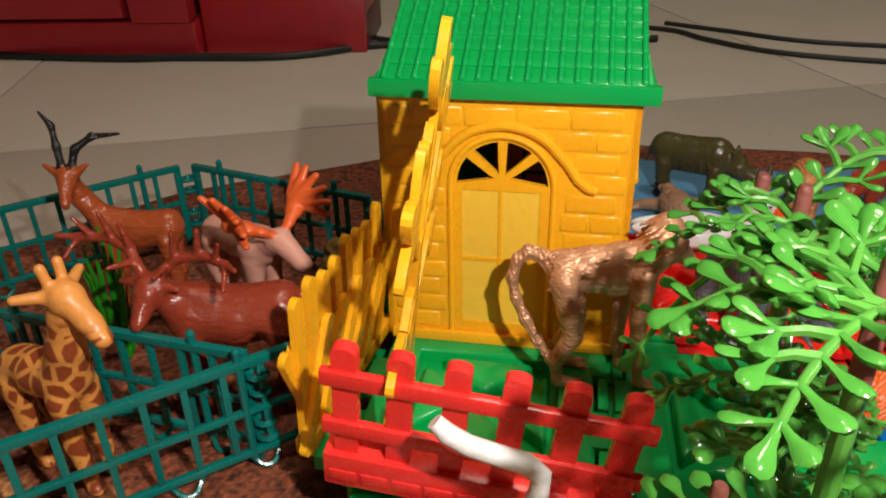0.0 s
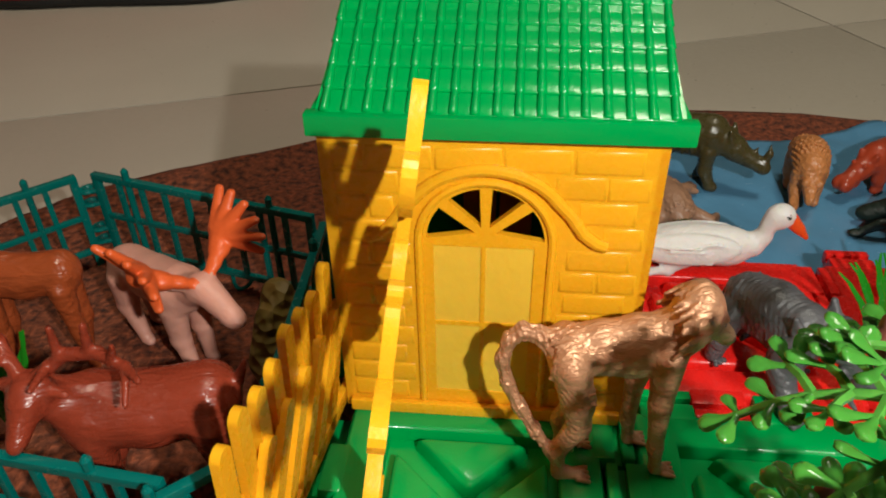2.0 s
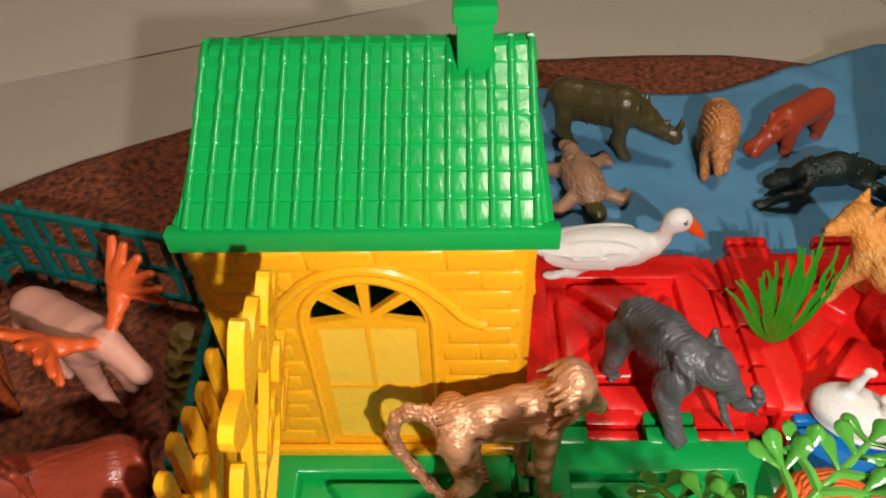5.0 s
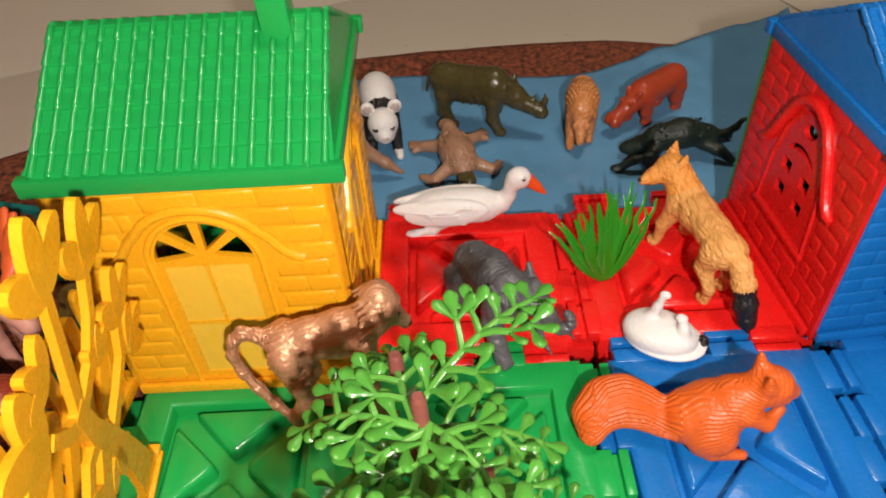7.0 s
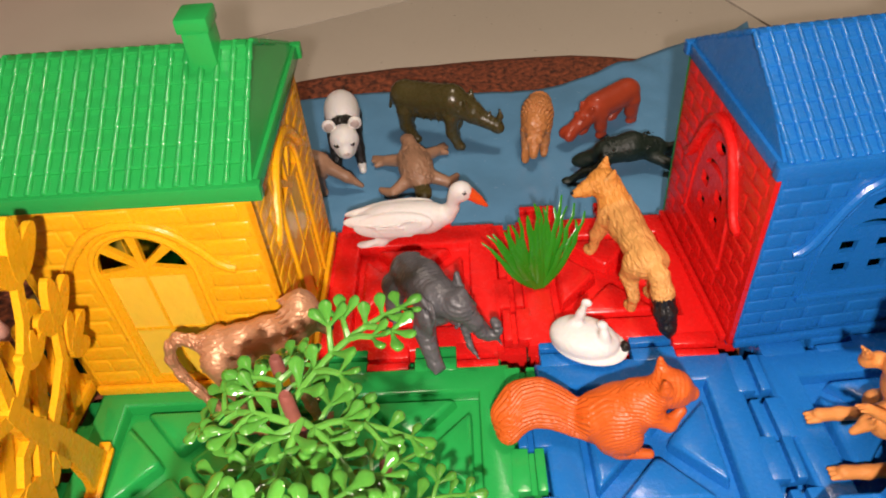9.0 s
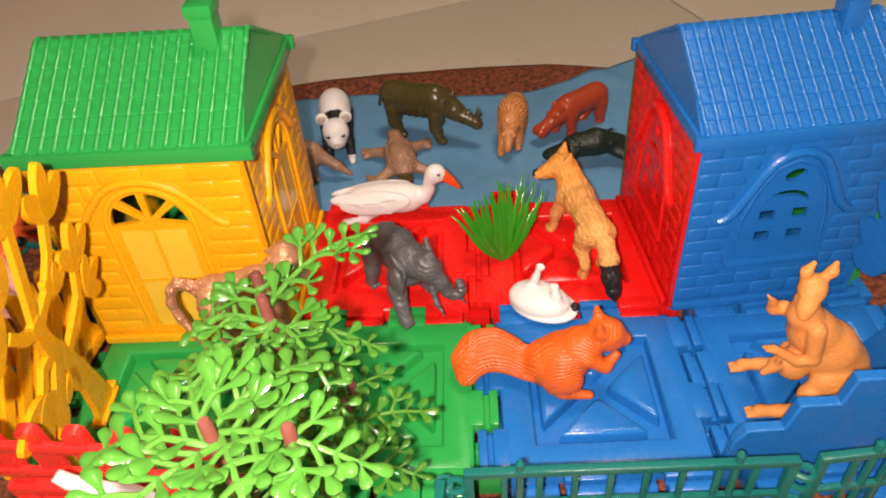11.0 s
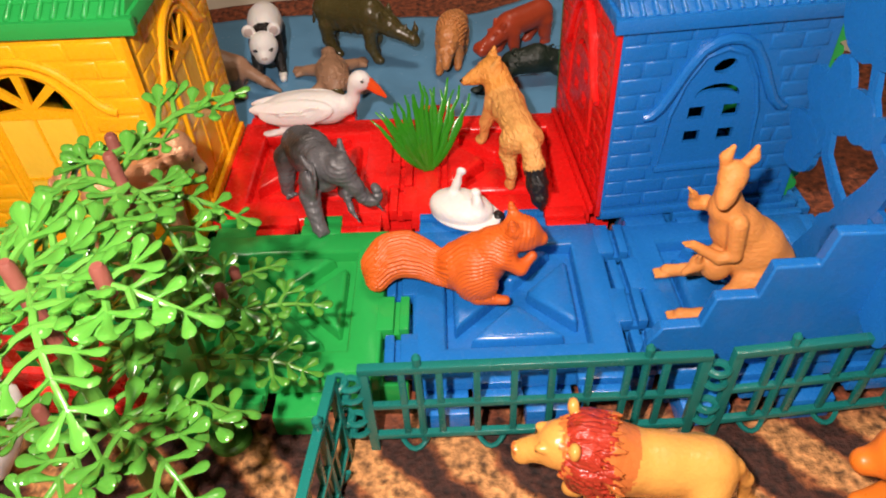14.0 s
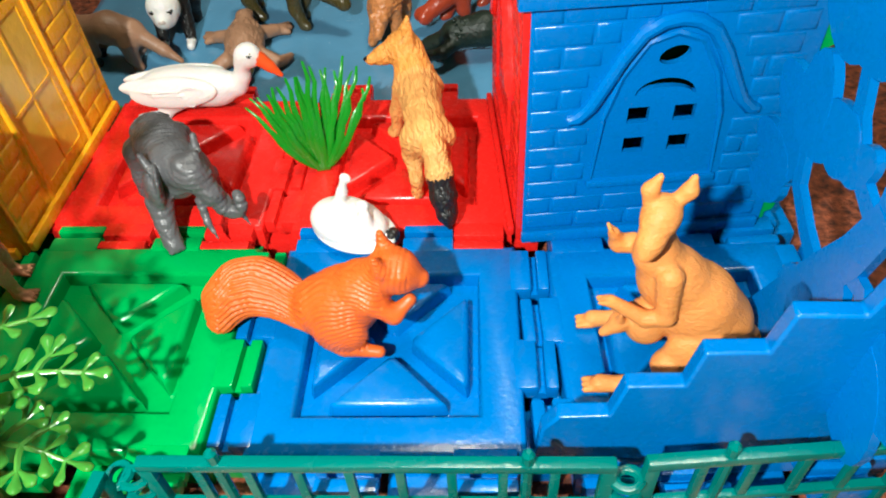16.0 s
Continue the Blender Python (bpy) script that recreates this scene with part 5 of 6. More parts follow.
def moose():
    c = Clay()
    c.chain([(-14, 0, 32), (-2, 0, 33), (9, 0, 35)], [7.0, 7.6, 8.4]).limb((11, 0, 36), 6.0, (19, 0, 41), 5.0)
    c.limb((21, 0, 43), 4.8, (30, 0, 38), 3.4).egg((31.8, 0, 37), (3.4, 3.2, 3.0))
    c.both([(19, 4.6, 45), (18, 7.5, 46)], [1.5, 1.0])
    for s in (1, -1):
        c.chain([(21, s * 2.6, 46), (20, s * 6, 48.5), (18, s * 10, 50.5)], [1.5, 1.8, 2.6], 1, 1.2)
        c.limb((18, s * 10, 50.5), 2.8, (15, s * 14, 53), 3.4, 1, 1.2)
        for k in range(6):
            a = radians(-20 + 27 * k)
            c.chain([(15 + 2.4 * math.cos(a), s * 13.5, 53 + 2.2 * math.sin(a)), (15 + 12 * math.cos(a), s * (17.5 + 0.6 * k), 54 + 12 * math.sin(a))], [2.3, 1.3], 1, 0.8)
    c.leg(9, 4.4, 30, 10, 4.2, 2.0).leg(10, -4.4, 30, 14, 4.2, 2.0).leg(-14, 4.4, 29, -16, 4.8, 2.0, knee=-2).leg(-13, -4.4, 29, -10, 4.8, 2.0, knee=-2)
    figure(c, "toy_moose", [PINK, ANTLER], -0.1930, 0.0270, MAT, -33, "pale pink toy moose with bright orange antlers", size=(1.08, 0.9, 0.8))


def deer():
    c = Clay(0.55)
    c.chain([(-15, 0, 30), (-3, 0, 29), (9, 0, 31)], [7.6, 7.8, 8.0]).limb((11, 0.5, 33), 5.6, (16.5, 2, 38.5), 4.2)
    c.egg((18, 3, 40.5), (4.4, 4.6, 4.4)).chain([(18.8, 5.5, 39.5), (20.2, 9.6, 35.6)], [3.4, 2.2]).blob((20.6, 10.6, 35.0), 1.7, 0, 0.5)
    c.chain([(14.6, 4.0, 42), (10.0, 6.0, 41.5)], [1.7, 0.7]).chain([(21.8, 1.6, 42), (26.2, 0.6, 42)], [1.7, 0.7])
    for s in (1, -1):
        def at(d, z, f=0.0):
            return (18 - 0.9 * s * d + 0.4 * f, 2 + 0.4 * s * d + 0.9 * f, z)
        c.chain([at(2.4, 44), at(8, 48.5, -3), at(16, 50, -4), at(24, 50, -2), at(29, 51, 1)], [1.5, 1.4, 1.3, 1.1, 0.7], melt=0.6)
        c.chain([at(7, 48, -3), at(8.5, 56, -2)], [1.2, 0.7], melt=0.5).chain([at(14, 50, -4), at(16, 57.5, -3)], [1.2, 0.7], melt=0.5)
        c.chain([at(20, 50, -3), at(23.5, 56, -1)], [1.1, 0.6], melt=0.5).chain([at(5, 46.5, -1), at(7.5, 48, 6)], [1.1, 0.6], melt=0.5).chain([at(24, 50, -2), at(26, 46, 3)], [1.0, 0.6], melt=0.5)
    c.leg(9, 4.2, 27, 10, 4.0, 1.9).leg(10, -4.2, 27, 13, 4.0, 1.9).leg(-15, 4.4, 27, -17, 4.8, 2.0, knee=-1).leg(-14, -4.4, 27, -12, 4.8, 2.0, knee=-1)
    c.chain([(-22, 0, 33), (-24.5, 0, 38.5)], [1.5, 0.6])
    figure(c, "toy_deer", [DEER], -0.1745, -0.0250, MAT, 196, "glossy red-brown toy deer with branching antlers", size=(1.0, 1.15, 1.06))


def antelope():
    c = Clay()
    c.chain([(-15, 0, 37), (-2, 0, 36), (11, 0, 38)], [7.0, 7.0, 7.4]).chain([(13, 0, 40), (20, 1, 50), (22, 2, 55)], [5.4, 4.2, 3.8])
    c.blob((22.5, 3.0, 58), 4.4).limb((22.5, 5, 57), 3.4, (22, 10.5, 51), 2.0)
    c.chain([(18.5, 2.6, 60), (13, 2, 63)], [1.9, 0.7]).chain([(26.5, 2.6, 60), (32, 2, 63)], [1.9, 0.7])
    c.chain([(20.6, 2, 61), (18, 0, 68), (10.5, -2, 72), (-1, -3, 72.5)], [1.7, 1.5, 1.2, 0.6], 1)
    c.chain([(24.4, 2, 61), (25.5, 0, 69), (26.5, -2, 76), (31, -3, 81)], [1.7, 1.5, 1.2, 0.6], 1)
    c.leg(11, 4, 33, 12, 3.8, 1.8).leg(12, -4, 33, 15, 3.8, 1.8).leg(-15, 4.2, 33, -17, 4.4, 1.8, knee=-1).leg(-14, -4.2, 33, -12, 4.4, 1.8, knee=-1)
    figure(c, "toy_antelope", [ANTELOPE, BLACK], -0.2270, 0.0170, MAT, 190, "chestnut toy antelope with long curved black horns", size=(0.76, 0.84, 0.92))


def giraffe():
    c = Clay()
    c.chain([(-16, 0, 38), (-4, 0, 40), (7, 0, 42)], [7.0, 7.6, 7.8]).chain([(9, 0, 45), (13, 0, 56), (17, 0, 68), (19, 0, 73)], [6.6, 5.4, 4.4, 4.2])
    c.blob((20, 0, 75), 4.9).chain([(22, 0, 74), (28, 0, 69), (32, 0, 65)], [4.2, 3.2, 2.8])
    c.both([(17.5, 2.2, 79), (16.5, 2.6, 84)], [1.4, 1.5]).both([(16.5, 4.4, 76), (13, 10, 77)], [1.9, 1.4])
    c.leg(8, 4.4, 37, 9, 4.2, 2.2).leg(9, -4.4, 37, 12, 4.2, 2.2).leg(-16, 4.4, 35, -17, 4.6, 2.2).leg(-15, -4.4, 35, -13, 4.6, 2.2)
    figure(c, "toy_giraffe", [GIRAFFE], -0.2055, -0.0590, MAT, -20, "orange toy giraffe with rust brown patches", size=(0.82, 0.82, 0.8))


def lion():
    c = Clay(0.5)
    c.chain([(-17, 0, 26), (-6, 0, 26.5), (6, 0, 27.5)], [8.0, 8.0, 8.6]).limb((-14, 0, 22), 6.4, (6, 0, 22), 6.8)
    # heavy mane in hanging locks round a broad low face
    c.limb((5, 0, 28), 8.9, (9, 0, 30), 9.3, 2).egg((13, 0, 30.5), (7.6, 9.6, 11.0), 1, 1.2).limb((11, 0, 22), 7.4, (13, 0, 17), 4.6, 1)
    c.egg((19.5, 0, 32), (5.6, 6.2, 6.6), 0, 0.8).limb((22, 0, 30.4), 4.4, (27.4, 0, 28.4), 3.2).egg((28.6, 0, 27.0), (2.6, 3.0, 2.4)).egg((30.4, 0, 29.6), (1.0, 1.8, 1.0), 2, 0.3)
    c.eggs((23.4, 3.2, 34.6), (2.2, 1.4, 1.2), 0, 0.5).both([(25.0, 3.0, 33.2)] * 2, [0.6, 0.6], 3, 0.2).eggs((16.4, 6.6, 39.4), (1.5, 2.2, 2.4), 0, 0.5)
    rnd = random.Random(17)
    for k in range(330):
        a, u = rnd.uniform(0, 2 * math.pi), rnd.uniform(0, 1)
        r = 6.6 + 3.4 * min(1, 2.2 * u) - 1.0 * max(0, u - 0.7)
        x, z = 19.5 - 13.5 * u, 31.4 - 1.6 * u
        low = 1.25 if math.cos(a) < -0.3 else 1.0
        p = (x, r * math.sin(a), z + r * low * math.cos(a))
        q = (x - 2.6, (r + 0.7) * math.sin(a), z - 0.6 + (r + 0.5) * low * math.cos(a) - 1.2 * abs(math.sin(a)))
        c.limb(p, 0.65, q, 0.3, 2 if u < 0.16 or u > 0.88 else (0 if u < 0.08 else 1), 0.3)
    c.leg(8, 5, 23, 9, 4.8, 2.8).leg(9, -5, 23, 13, 4.8, 2.8).leg(-17, 5, 24, -18, 5.6, 2.8, knee=-1).leg(-16, -5, 24, -12, 5.6, 2.8, knee=-1)
    c.chain([(-24, 0, 27), (-28, -1, 20), (-30, -2, 10), (-34, -2, 5)], [2.2, 1.7, 1.5, 2.2])
    figure(c, "toy_lion", [LION, MANE, RUDDY, BLACK], 0.0600, -0.0945, MAT, 174, "glossy tan toy lion with red-brown mane on the rug", size=(0.92, 0.9, 0.9))


def tiger():
    c = Clay()
    c.chain([(-17, 0, 25), (-4, 0, 25), (9, 0, 26)], [7.4, 7.6, 8.0]).blob((18, 0, 31), 6.6).limb((20, 0, 29), 4.4, (25, 0, 27), 3.2)
    c.both([(16, 4.8, 37)] * 2, [2.0, 2.0])
    c.leg(9, 4.6, 22, 12, 4.4, 2.8).leg(10, -4.6, 22, 16, 4.4, 2.8).leg(-17, 4.6, 22, -18, 5.0, 2.8).leg(-16, -4.6, 22, -12, 5.0, 2.8)
    c.chain([(-23, 0, 26), (-29, 0, 18), (-32, 0, 20)], [1.8, 1.5, 1.4])
    for k in range(7):
        x = -18 + 5 * k
        c.both([(x, 6.2, 29), (x + 1, 7.6, 24)], [0.9, 0.5], 1, 0.3)
    figure(c, "toy_tiger", [TIGER, BLACK], 0.1340, -0.1020, MAT, 170, "orange toy tiger with dark stripes on the rug")


SHEET_Z = MAT + 0.0034
for build in (elephant, fox, goose, fallen_bird, squirrel, kangaroo, monkey, panda, rhino, turtle, pangolin, hippo, frog, tapir, moose, deer, antelope, giraffe, lion, tiger):
    build()


# ---- flat moulded trees, fences, walls ----
def lobe(bm, cx, cz, length, width, angle, depth):
    """A flat rounded leaf, pointing along angle in the plate's plane."""
    pts = []
    for i in range(20):
        a = 2 * math.pi * i / 20
        u, v = 0.5 * length * math.cos(a), 0.5 * width * math.sin(a) * (1 - 0.12 * math.cos(a))
        c, s = math.cos(radians(angle)), math.sin(radians(angle))
        pts.append((cx + u * c - v * s, cz + u * s + v * c))
    slab(bm, pts, [], -depth, depth, axis="x")


def bough(bm, pts, widths, depth):
    """A flat tapering branch along (y, z) points."""
    left, right = [], []
    for i, (y, z) in enumerate(pts):
        a, b = pts[max(i - 1, 0)], pts[min(i + 1, len(pts) - 1)]
        d = Vector((b[0] - a[0], b[1] - a[1])).normalized()
        n = Vector((-d.y, d.x)) * widths[i] / 2
        left.append((y + n.x, z + n.y))
        right.append((y - n.x, z - n.y))
    slab(bm, left + right[::-1], [], -depth, depth, axis="x")


def flat_tree(material, m, label, fat=1.0, stout=1.0):
    """Cut-out tree standing on two feet: forked trunk and three-lobed leaf clusters; y runs along the plate."""
    root = thing("flat_tree", m, label, "toy tree", "flat toy trees")
    D = 0.0010
    bm = bmesh.new()
    bough(bm, [(0.0150, 0.0), (0.0130, 0.010), (0.0090, 0.024), (0.0035, 0.038), (-0.002, 0.050), (-0.005, 0.062)], [stout * w for w in (0.0140, 0.0100, 0.0074, 0.0066, 0.0060, 0.0050)], D)
    bough(bm, [(-0.0150, 0.0), (-0.012, 0.018), (-0.006, 0.034), (0.002, 0.047)], [stout * w for w in (0.0052, 0.0056, 0.0058, 0.0056)], D * 0.93)
    part("trunk", bm, material, root, smooth=20)
    for pts in ([(-0.004, 0.058), (-0.002, 0.074), (0.000, 0.090)], [(-0.004, 0.058), (0.006, 0.062), (0.013, 0.070), (0.017, 0.080)], [(0.004, 0.038), (0.013, 0.042), (0.021, 0.047), (0.024, 0.056)], [(-0.004, 0.058), (-0.011, 0.062), (-0.016, 0.068)], [(-0.001, 0.047), (-0.008, 0.047), (-0.012, 0.042)]):
        bm = bmesh.new()
        bough(bm, pts, [0.0040, 0.0036, 0.0032, 0.0030][:len(pts)], D * 0.86)
        part("branch", bm, material, root, smooth=20)
    for cy, cz, turn, size in ((0.000, 0.090, 85, 1.12), (0.018, 0.079, 75, 1.05), (0.025, 0.056, 80, 0.95), (-0.010, 0.079, 130, 0.7), (0.010, 0.059, 70, 0.6), (-0.018, 0.071, 150, 1.2), (-0.012, 0.040, 235, 1.3), (0.003, 0.034, 275, 0.7), (0.026, 0.044, 15, 0.85)):
        bm = bmesh.new()
        for k, (da, ln) in enumerate(((0, 0.0135), (52, 0.0120), (-52, 0.0120))):
            a = turn + da
            reach = 0.0060 * size * fat
            lobe(bm, cy + reach * math.cos(radians(a)), cz + reach * math.sin(radians(a)), 1.06 * ln * size * fat, 0.0057 * size * fat * fat, a, D * (1.0 - 0.06 * k))
        part("leaf", bm, material, root, smooth=20)
    bm = boxed(-0.0022, 0.0022, 0.0068, 0.0232, 0.0001, 0.0020, bevel=0.0004)
    box(bm, -0.0016, 0.0016, 0.0210, 0.0240, 0.0001, 0.0040, bevel=0.0004)
    part("foot_bar", bm, material, root)
    return root


flat_tree(YELLOW, pose(-0.1205, -0.0505, 0.0, 0, 8.1, 4) @ Matrix.Scale(0.975, 4), "flat yellow plastic cut-out tree leaning on the green plate", 1.10, 1.0)
flat_tree(BLUE, pose(0.1180, -0.0469, 0.0, 0, 2, 6) @ Matrix.Scale(0.92, 4), "flat blue plastic cut-out tree behind the stepped wall", 1.5, 1.4)


def lattice_fence():
    """Yellow lattice standing along the green plate: crossing slats with rounded ends over a board."""
    root = thing("lattice_fence", pose(-0.1380, -0.0335, 0.0, 0, 2, -6), "yellow plastic lattice fence on the green plate edge", "fence")
    part("foot_board", boxed(-0.0022, 0.0022, -0.027, 0.029, 0.0003, 0.0050, bevel=0.0005), YELLOW, root)

    def slat(y0, y1, z0, z1, x):
        bm = bmesh.new()
        n = 14
        d = Vector((0, y1 - y0, z1 - z0)).normalized()
        side = Vector((0, -d.z, d.y))
        outline = []
        for c0, sgn in ((Vector((0, y1, z1)), 1), (Vector((0, y0, z0)), -1)):
            for i in range(n + 1):
                a = math.pi * (i / n) - math.pi / 2
                p = c0 + 0.0021 * (math.cos(a) * d * sgn + math.sin(a) * side * sgn)
                outline.append((p.y, p.z))
        slab(bm, outline, [], x - 0.0009, x + 0.0009, axis="x")
        part("slat", bm, YELLOW, root, smooth=40)
    for k in range(8):
        y = -0.0250 + 0.0071 * k
        slat(y, y + 0.0005, 0.003, 0.0420 + 0.0015 * math.sin(1.9 * k), 0.0)
    for k in range(6):
        y = -0.028 + 0.0093 * k
        slat(y, min(0.029, y + 0.0165), 0.004, 0.030, 0.0013)
        slat(max(-0.029, y - 0.0060), y + 0.0105, 0.030, 0.004, -0.0013)


lattice_fence()


def picket_fence():
    m = pose(-0.0985, -0.0685, 0.0008, 9, 6)
    root = thing("picket_fence", m, "coral red plastic picket fence along the green plate", "fence")
    for k in range(6):
        x = -0.0285 + 0.0114 * k
        outline = [(x - 0.0026, 0.010), (x + 0.0026, 0.010), (x + 0.0026, 0.0410)] + arc(x, 0.0412, 0.0026, 20, 160, 6, 0.0016) + [(x - 0.0026, 0.0410)]
        bm = slab(bmesh.new(), outline, [], -0.0014, 0.0014)
        part("picket", bm, PICKET, root, smooth=40)
    for z in (0.0345, 0.0195):
        part("rail", boxed(-0.0335, 0.0335, -0.0024, -0.0003, z - 0.0022, z + 0.0022, bevel=0.0007), PICKET, root)
    bm = boxed(-0.0335, 0.0335, -0.0030, 0.0030, 0.0002, 0.0110, bevel=0.0008)
    part("foot_board", bm, PICKET, root)
    for k in range(9):
        x = -0.029 + 0.0072 * k
        part("brick", boxed(x - 0.0031, x + 0.0031, -0.0034, -0.0026, 0.0028, 0.0062, bevel=0.0003), PICKET, root)


picket_fence()


def stepped_wall():
    root = thing("stepped_wall", pose(0.0680, -0.0605, 0.0), "blue plastic wall with stair-stepped top on the blue plate", "wall")
    prof = [(0.0, 0.0003), (0.0008, 0.0110), (0.0036, 0.0160), (0.0130, 0.0165), (0.0150, 0.0265), (0.0250, 0.0268), (0.0266, 0.0368), (0.0368, 0.0372), (0.0384, 0.0470), (0.0490, 0.0470), (0.0505, 0.0530), (0.0640, 0.0530), (0.0640, 0.0003)]
    bm = slab(bmesh.new(), prof, [], -0.0017, 0.0017)
    ob = part("panel", bm, BLUE, root, smooth=20)
    bev = ob.modifiers.new("soft_edges", "BEVEL")
    bev.width, bev.segments, bev.limit_method = 0.0005, 2, "ANGLE"
    for r in range(3):
        for k in range(2, 4):
            x = 0.040 + 0.0070 * k + (0.0035 if r % 2 else 0)
            if x < 0.060:
                part("brick", brick_mesh(0.0066, 0.0050, BLUE), None, root, m=pose(x, -0.0016, 0.003 + 0.0056 * r))


stepped_wall()


# ---- teal pen fences ----
def fence(a, b, label, posts=10):
    """One hinged panel from a to b on the rug: three rails, bars, two tall spikes, ring feet, end clips."""
    a, b = Vector((*a, 0)), Vector((*b, 0))
    length = (b - a).length
    root = thing("pen_fence", Matrix.Translation((a.x, a.y, MAT)) @ pose(0, 0, 0, 0, 0, math.degrees(math.atan2(b.y - a.y, b.x - a.x))), label, "fence", "teal pen fences")
    for z, r in ((0.0345, 0.0012), (0.0195, 0.0009), (0.0062, 0.0010)):
        part("rail", boxed(0, length, -r, r, z - r, z + r, bevel=0.0004), TEAL, root)
    for k in range(posts):
        x = 0.0012 + (length - 0.0024) * k / (posts - 1)
        end = k in (0, posts - 1)
        low, top = (0.0, 0.0352) if end else (0.0062, 0.0345)
        r = 0.0013 if end else 0.0009
        part("bar", boxed(x - r, x + r, -r * 0.8, r * 0.8, low, top, bevel=0.0003), TEAL, root)
    for u in (0.17, 0.82):
        bm = tube(bmesh.new(), [(u * length, 0, 0.004), (u * length, 0, 0.036), (u * length, 0, 0.0385), (u * length, 0, 0.0395)], [0.0011, 0.0011, 0.0012, 0.0005], 8)
        part("spike", bm, TEAL, root)
    for u in (0.14, 0.38, 0.62, 0.86):
        ring = [(u * length + 0.0040 * math.cos(t), 0.0016 * math.cos(2 * t), 0.0050 - 0.0040 * math.sin(t)) for t in [math.pi * i / 10 for i in range(11)]]
        part("ring_foot", tube(bmesh.new(), ring, 0.00075, 6), TEAL, root)
    for x, s in ((0.0, -1), (length, 1)):
        for z in (0.0290, 0.0240, 0.0140, 0.0090):
            loop = [(x + s * (0.0024 - 0.0024 * math.cos(t)), 0.0020 * math.sin(t), z) for t in [2 * math.pi * i / 12 for i in range(13)]]
            part("hinge_clip", tube(bmesh.new(), loop, 0.0009, 6), TEAL, root)
    return root


for a, b, label in (
    ((-0.005, -0.0745), (0.0810, -0.0730), "teal plastic pen fence panel before the blue plates"),
    ((0.0862, -0.0725), (0.1720, -0.0640), "teal plastic pen fence panel before the stepped wall"),
    ((-0.0108, -0.0765), (-0.0190, -0.1620), "teal plastic pen fence panel standing on the striped rug"),
    ((-0.2130, -0.0995), (-0.1475, -0.0405), "teal plastic pen fence panel beside the giraffe"),
    ((-0.2440, -0.0380), (-0.1590, -0.0470), "teal plastic pen fence panel before the deer"),
    ((-0.1450, -0.0360), (-0.1490, 0.0470), "teal plastic pen fence panel beside the yellow lattice"),
    ((-0.2330, 0.0710), (-0.1530, 0.0500), "teal plastic pen fence panel behind the moose"),
    ((-0.2960, 0.0080), (-0.2380, 0.0690), "teal plastic pen fence panel behind the antelope"),
):
    fence(a, b, label)


# ---- plants ----
LEAF = plastic("leaf_green_plastic", (0.066, 0.258, 0.033), 0.09, 0.2, 500.0, vary=0.16, sss=0.2)
TWIG = plastic("pale_green_stem", (0.088, 0.290, 0.042), 0.20, 0.2, 500.0, vary=0.14, sss=0.2)
STUB = plastic("red_brown_stalk", (0.20, 0.055, 0.040), 0.55, 0.5, 400.0, vary=0.15)
BLADE = plastic("grass_green_plastic", (0.020, 0.24, 0.010), 0.22, 0.2, 500.0, vary=0.15)


def leaf_mesh():
    """A thick paddle: narrow neck, round end, slightly cupped."""
    bm = bmesh.new()
    prof = ((0.0, 0.00070), (0.0020, 0.00072), (0.0034, 0.00100), (0.0046, 0.00150), (0.0057, 0.00190), (0.0067, 0.00195), (0.0075, 0.0016), (0.0081, 0.0008))
    rows = []
    for y, w in prof:
        top = [bm.verts.new((x * w, y, 0.0004 + 0.0010 * (y / 0.008) * (y / 0.008) + 0.0010 * (1 - x * x) * (w / 0.0022))) for x in (-1, -0.55, 0, 0.55, 1)]
        bot = [bm.verts.new((x * w * 0.8, y, -0.0003 + 0.0010 * (y / 0.008) ** 2)) for x in (0.8, 0, -0.8)]
        rows.append(top + bot)
    for a, b in zip(rows, rows[1:]):
        for k in range(8):
            bm.faces.new((a[k], a[(k + 1) % 8], b[(k + 1) % 8], b[k]))
    bm.faces.new(rows[-1])
    return mesh_of("leaf", bm, LEAF, 70)


LEAF_MESH = leaf_mesh()


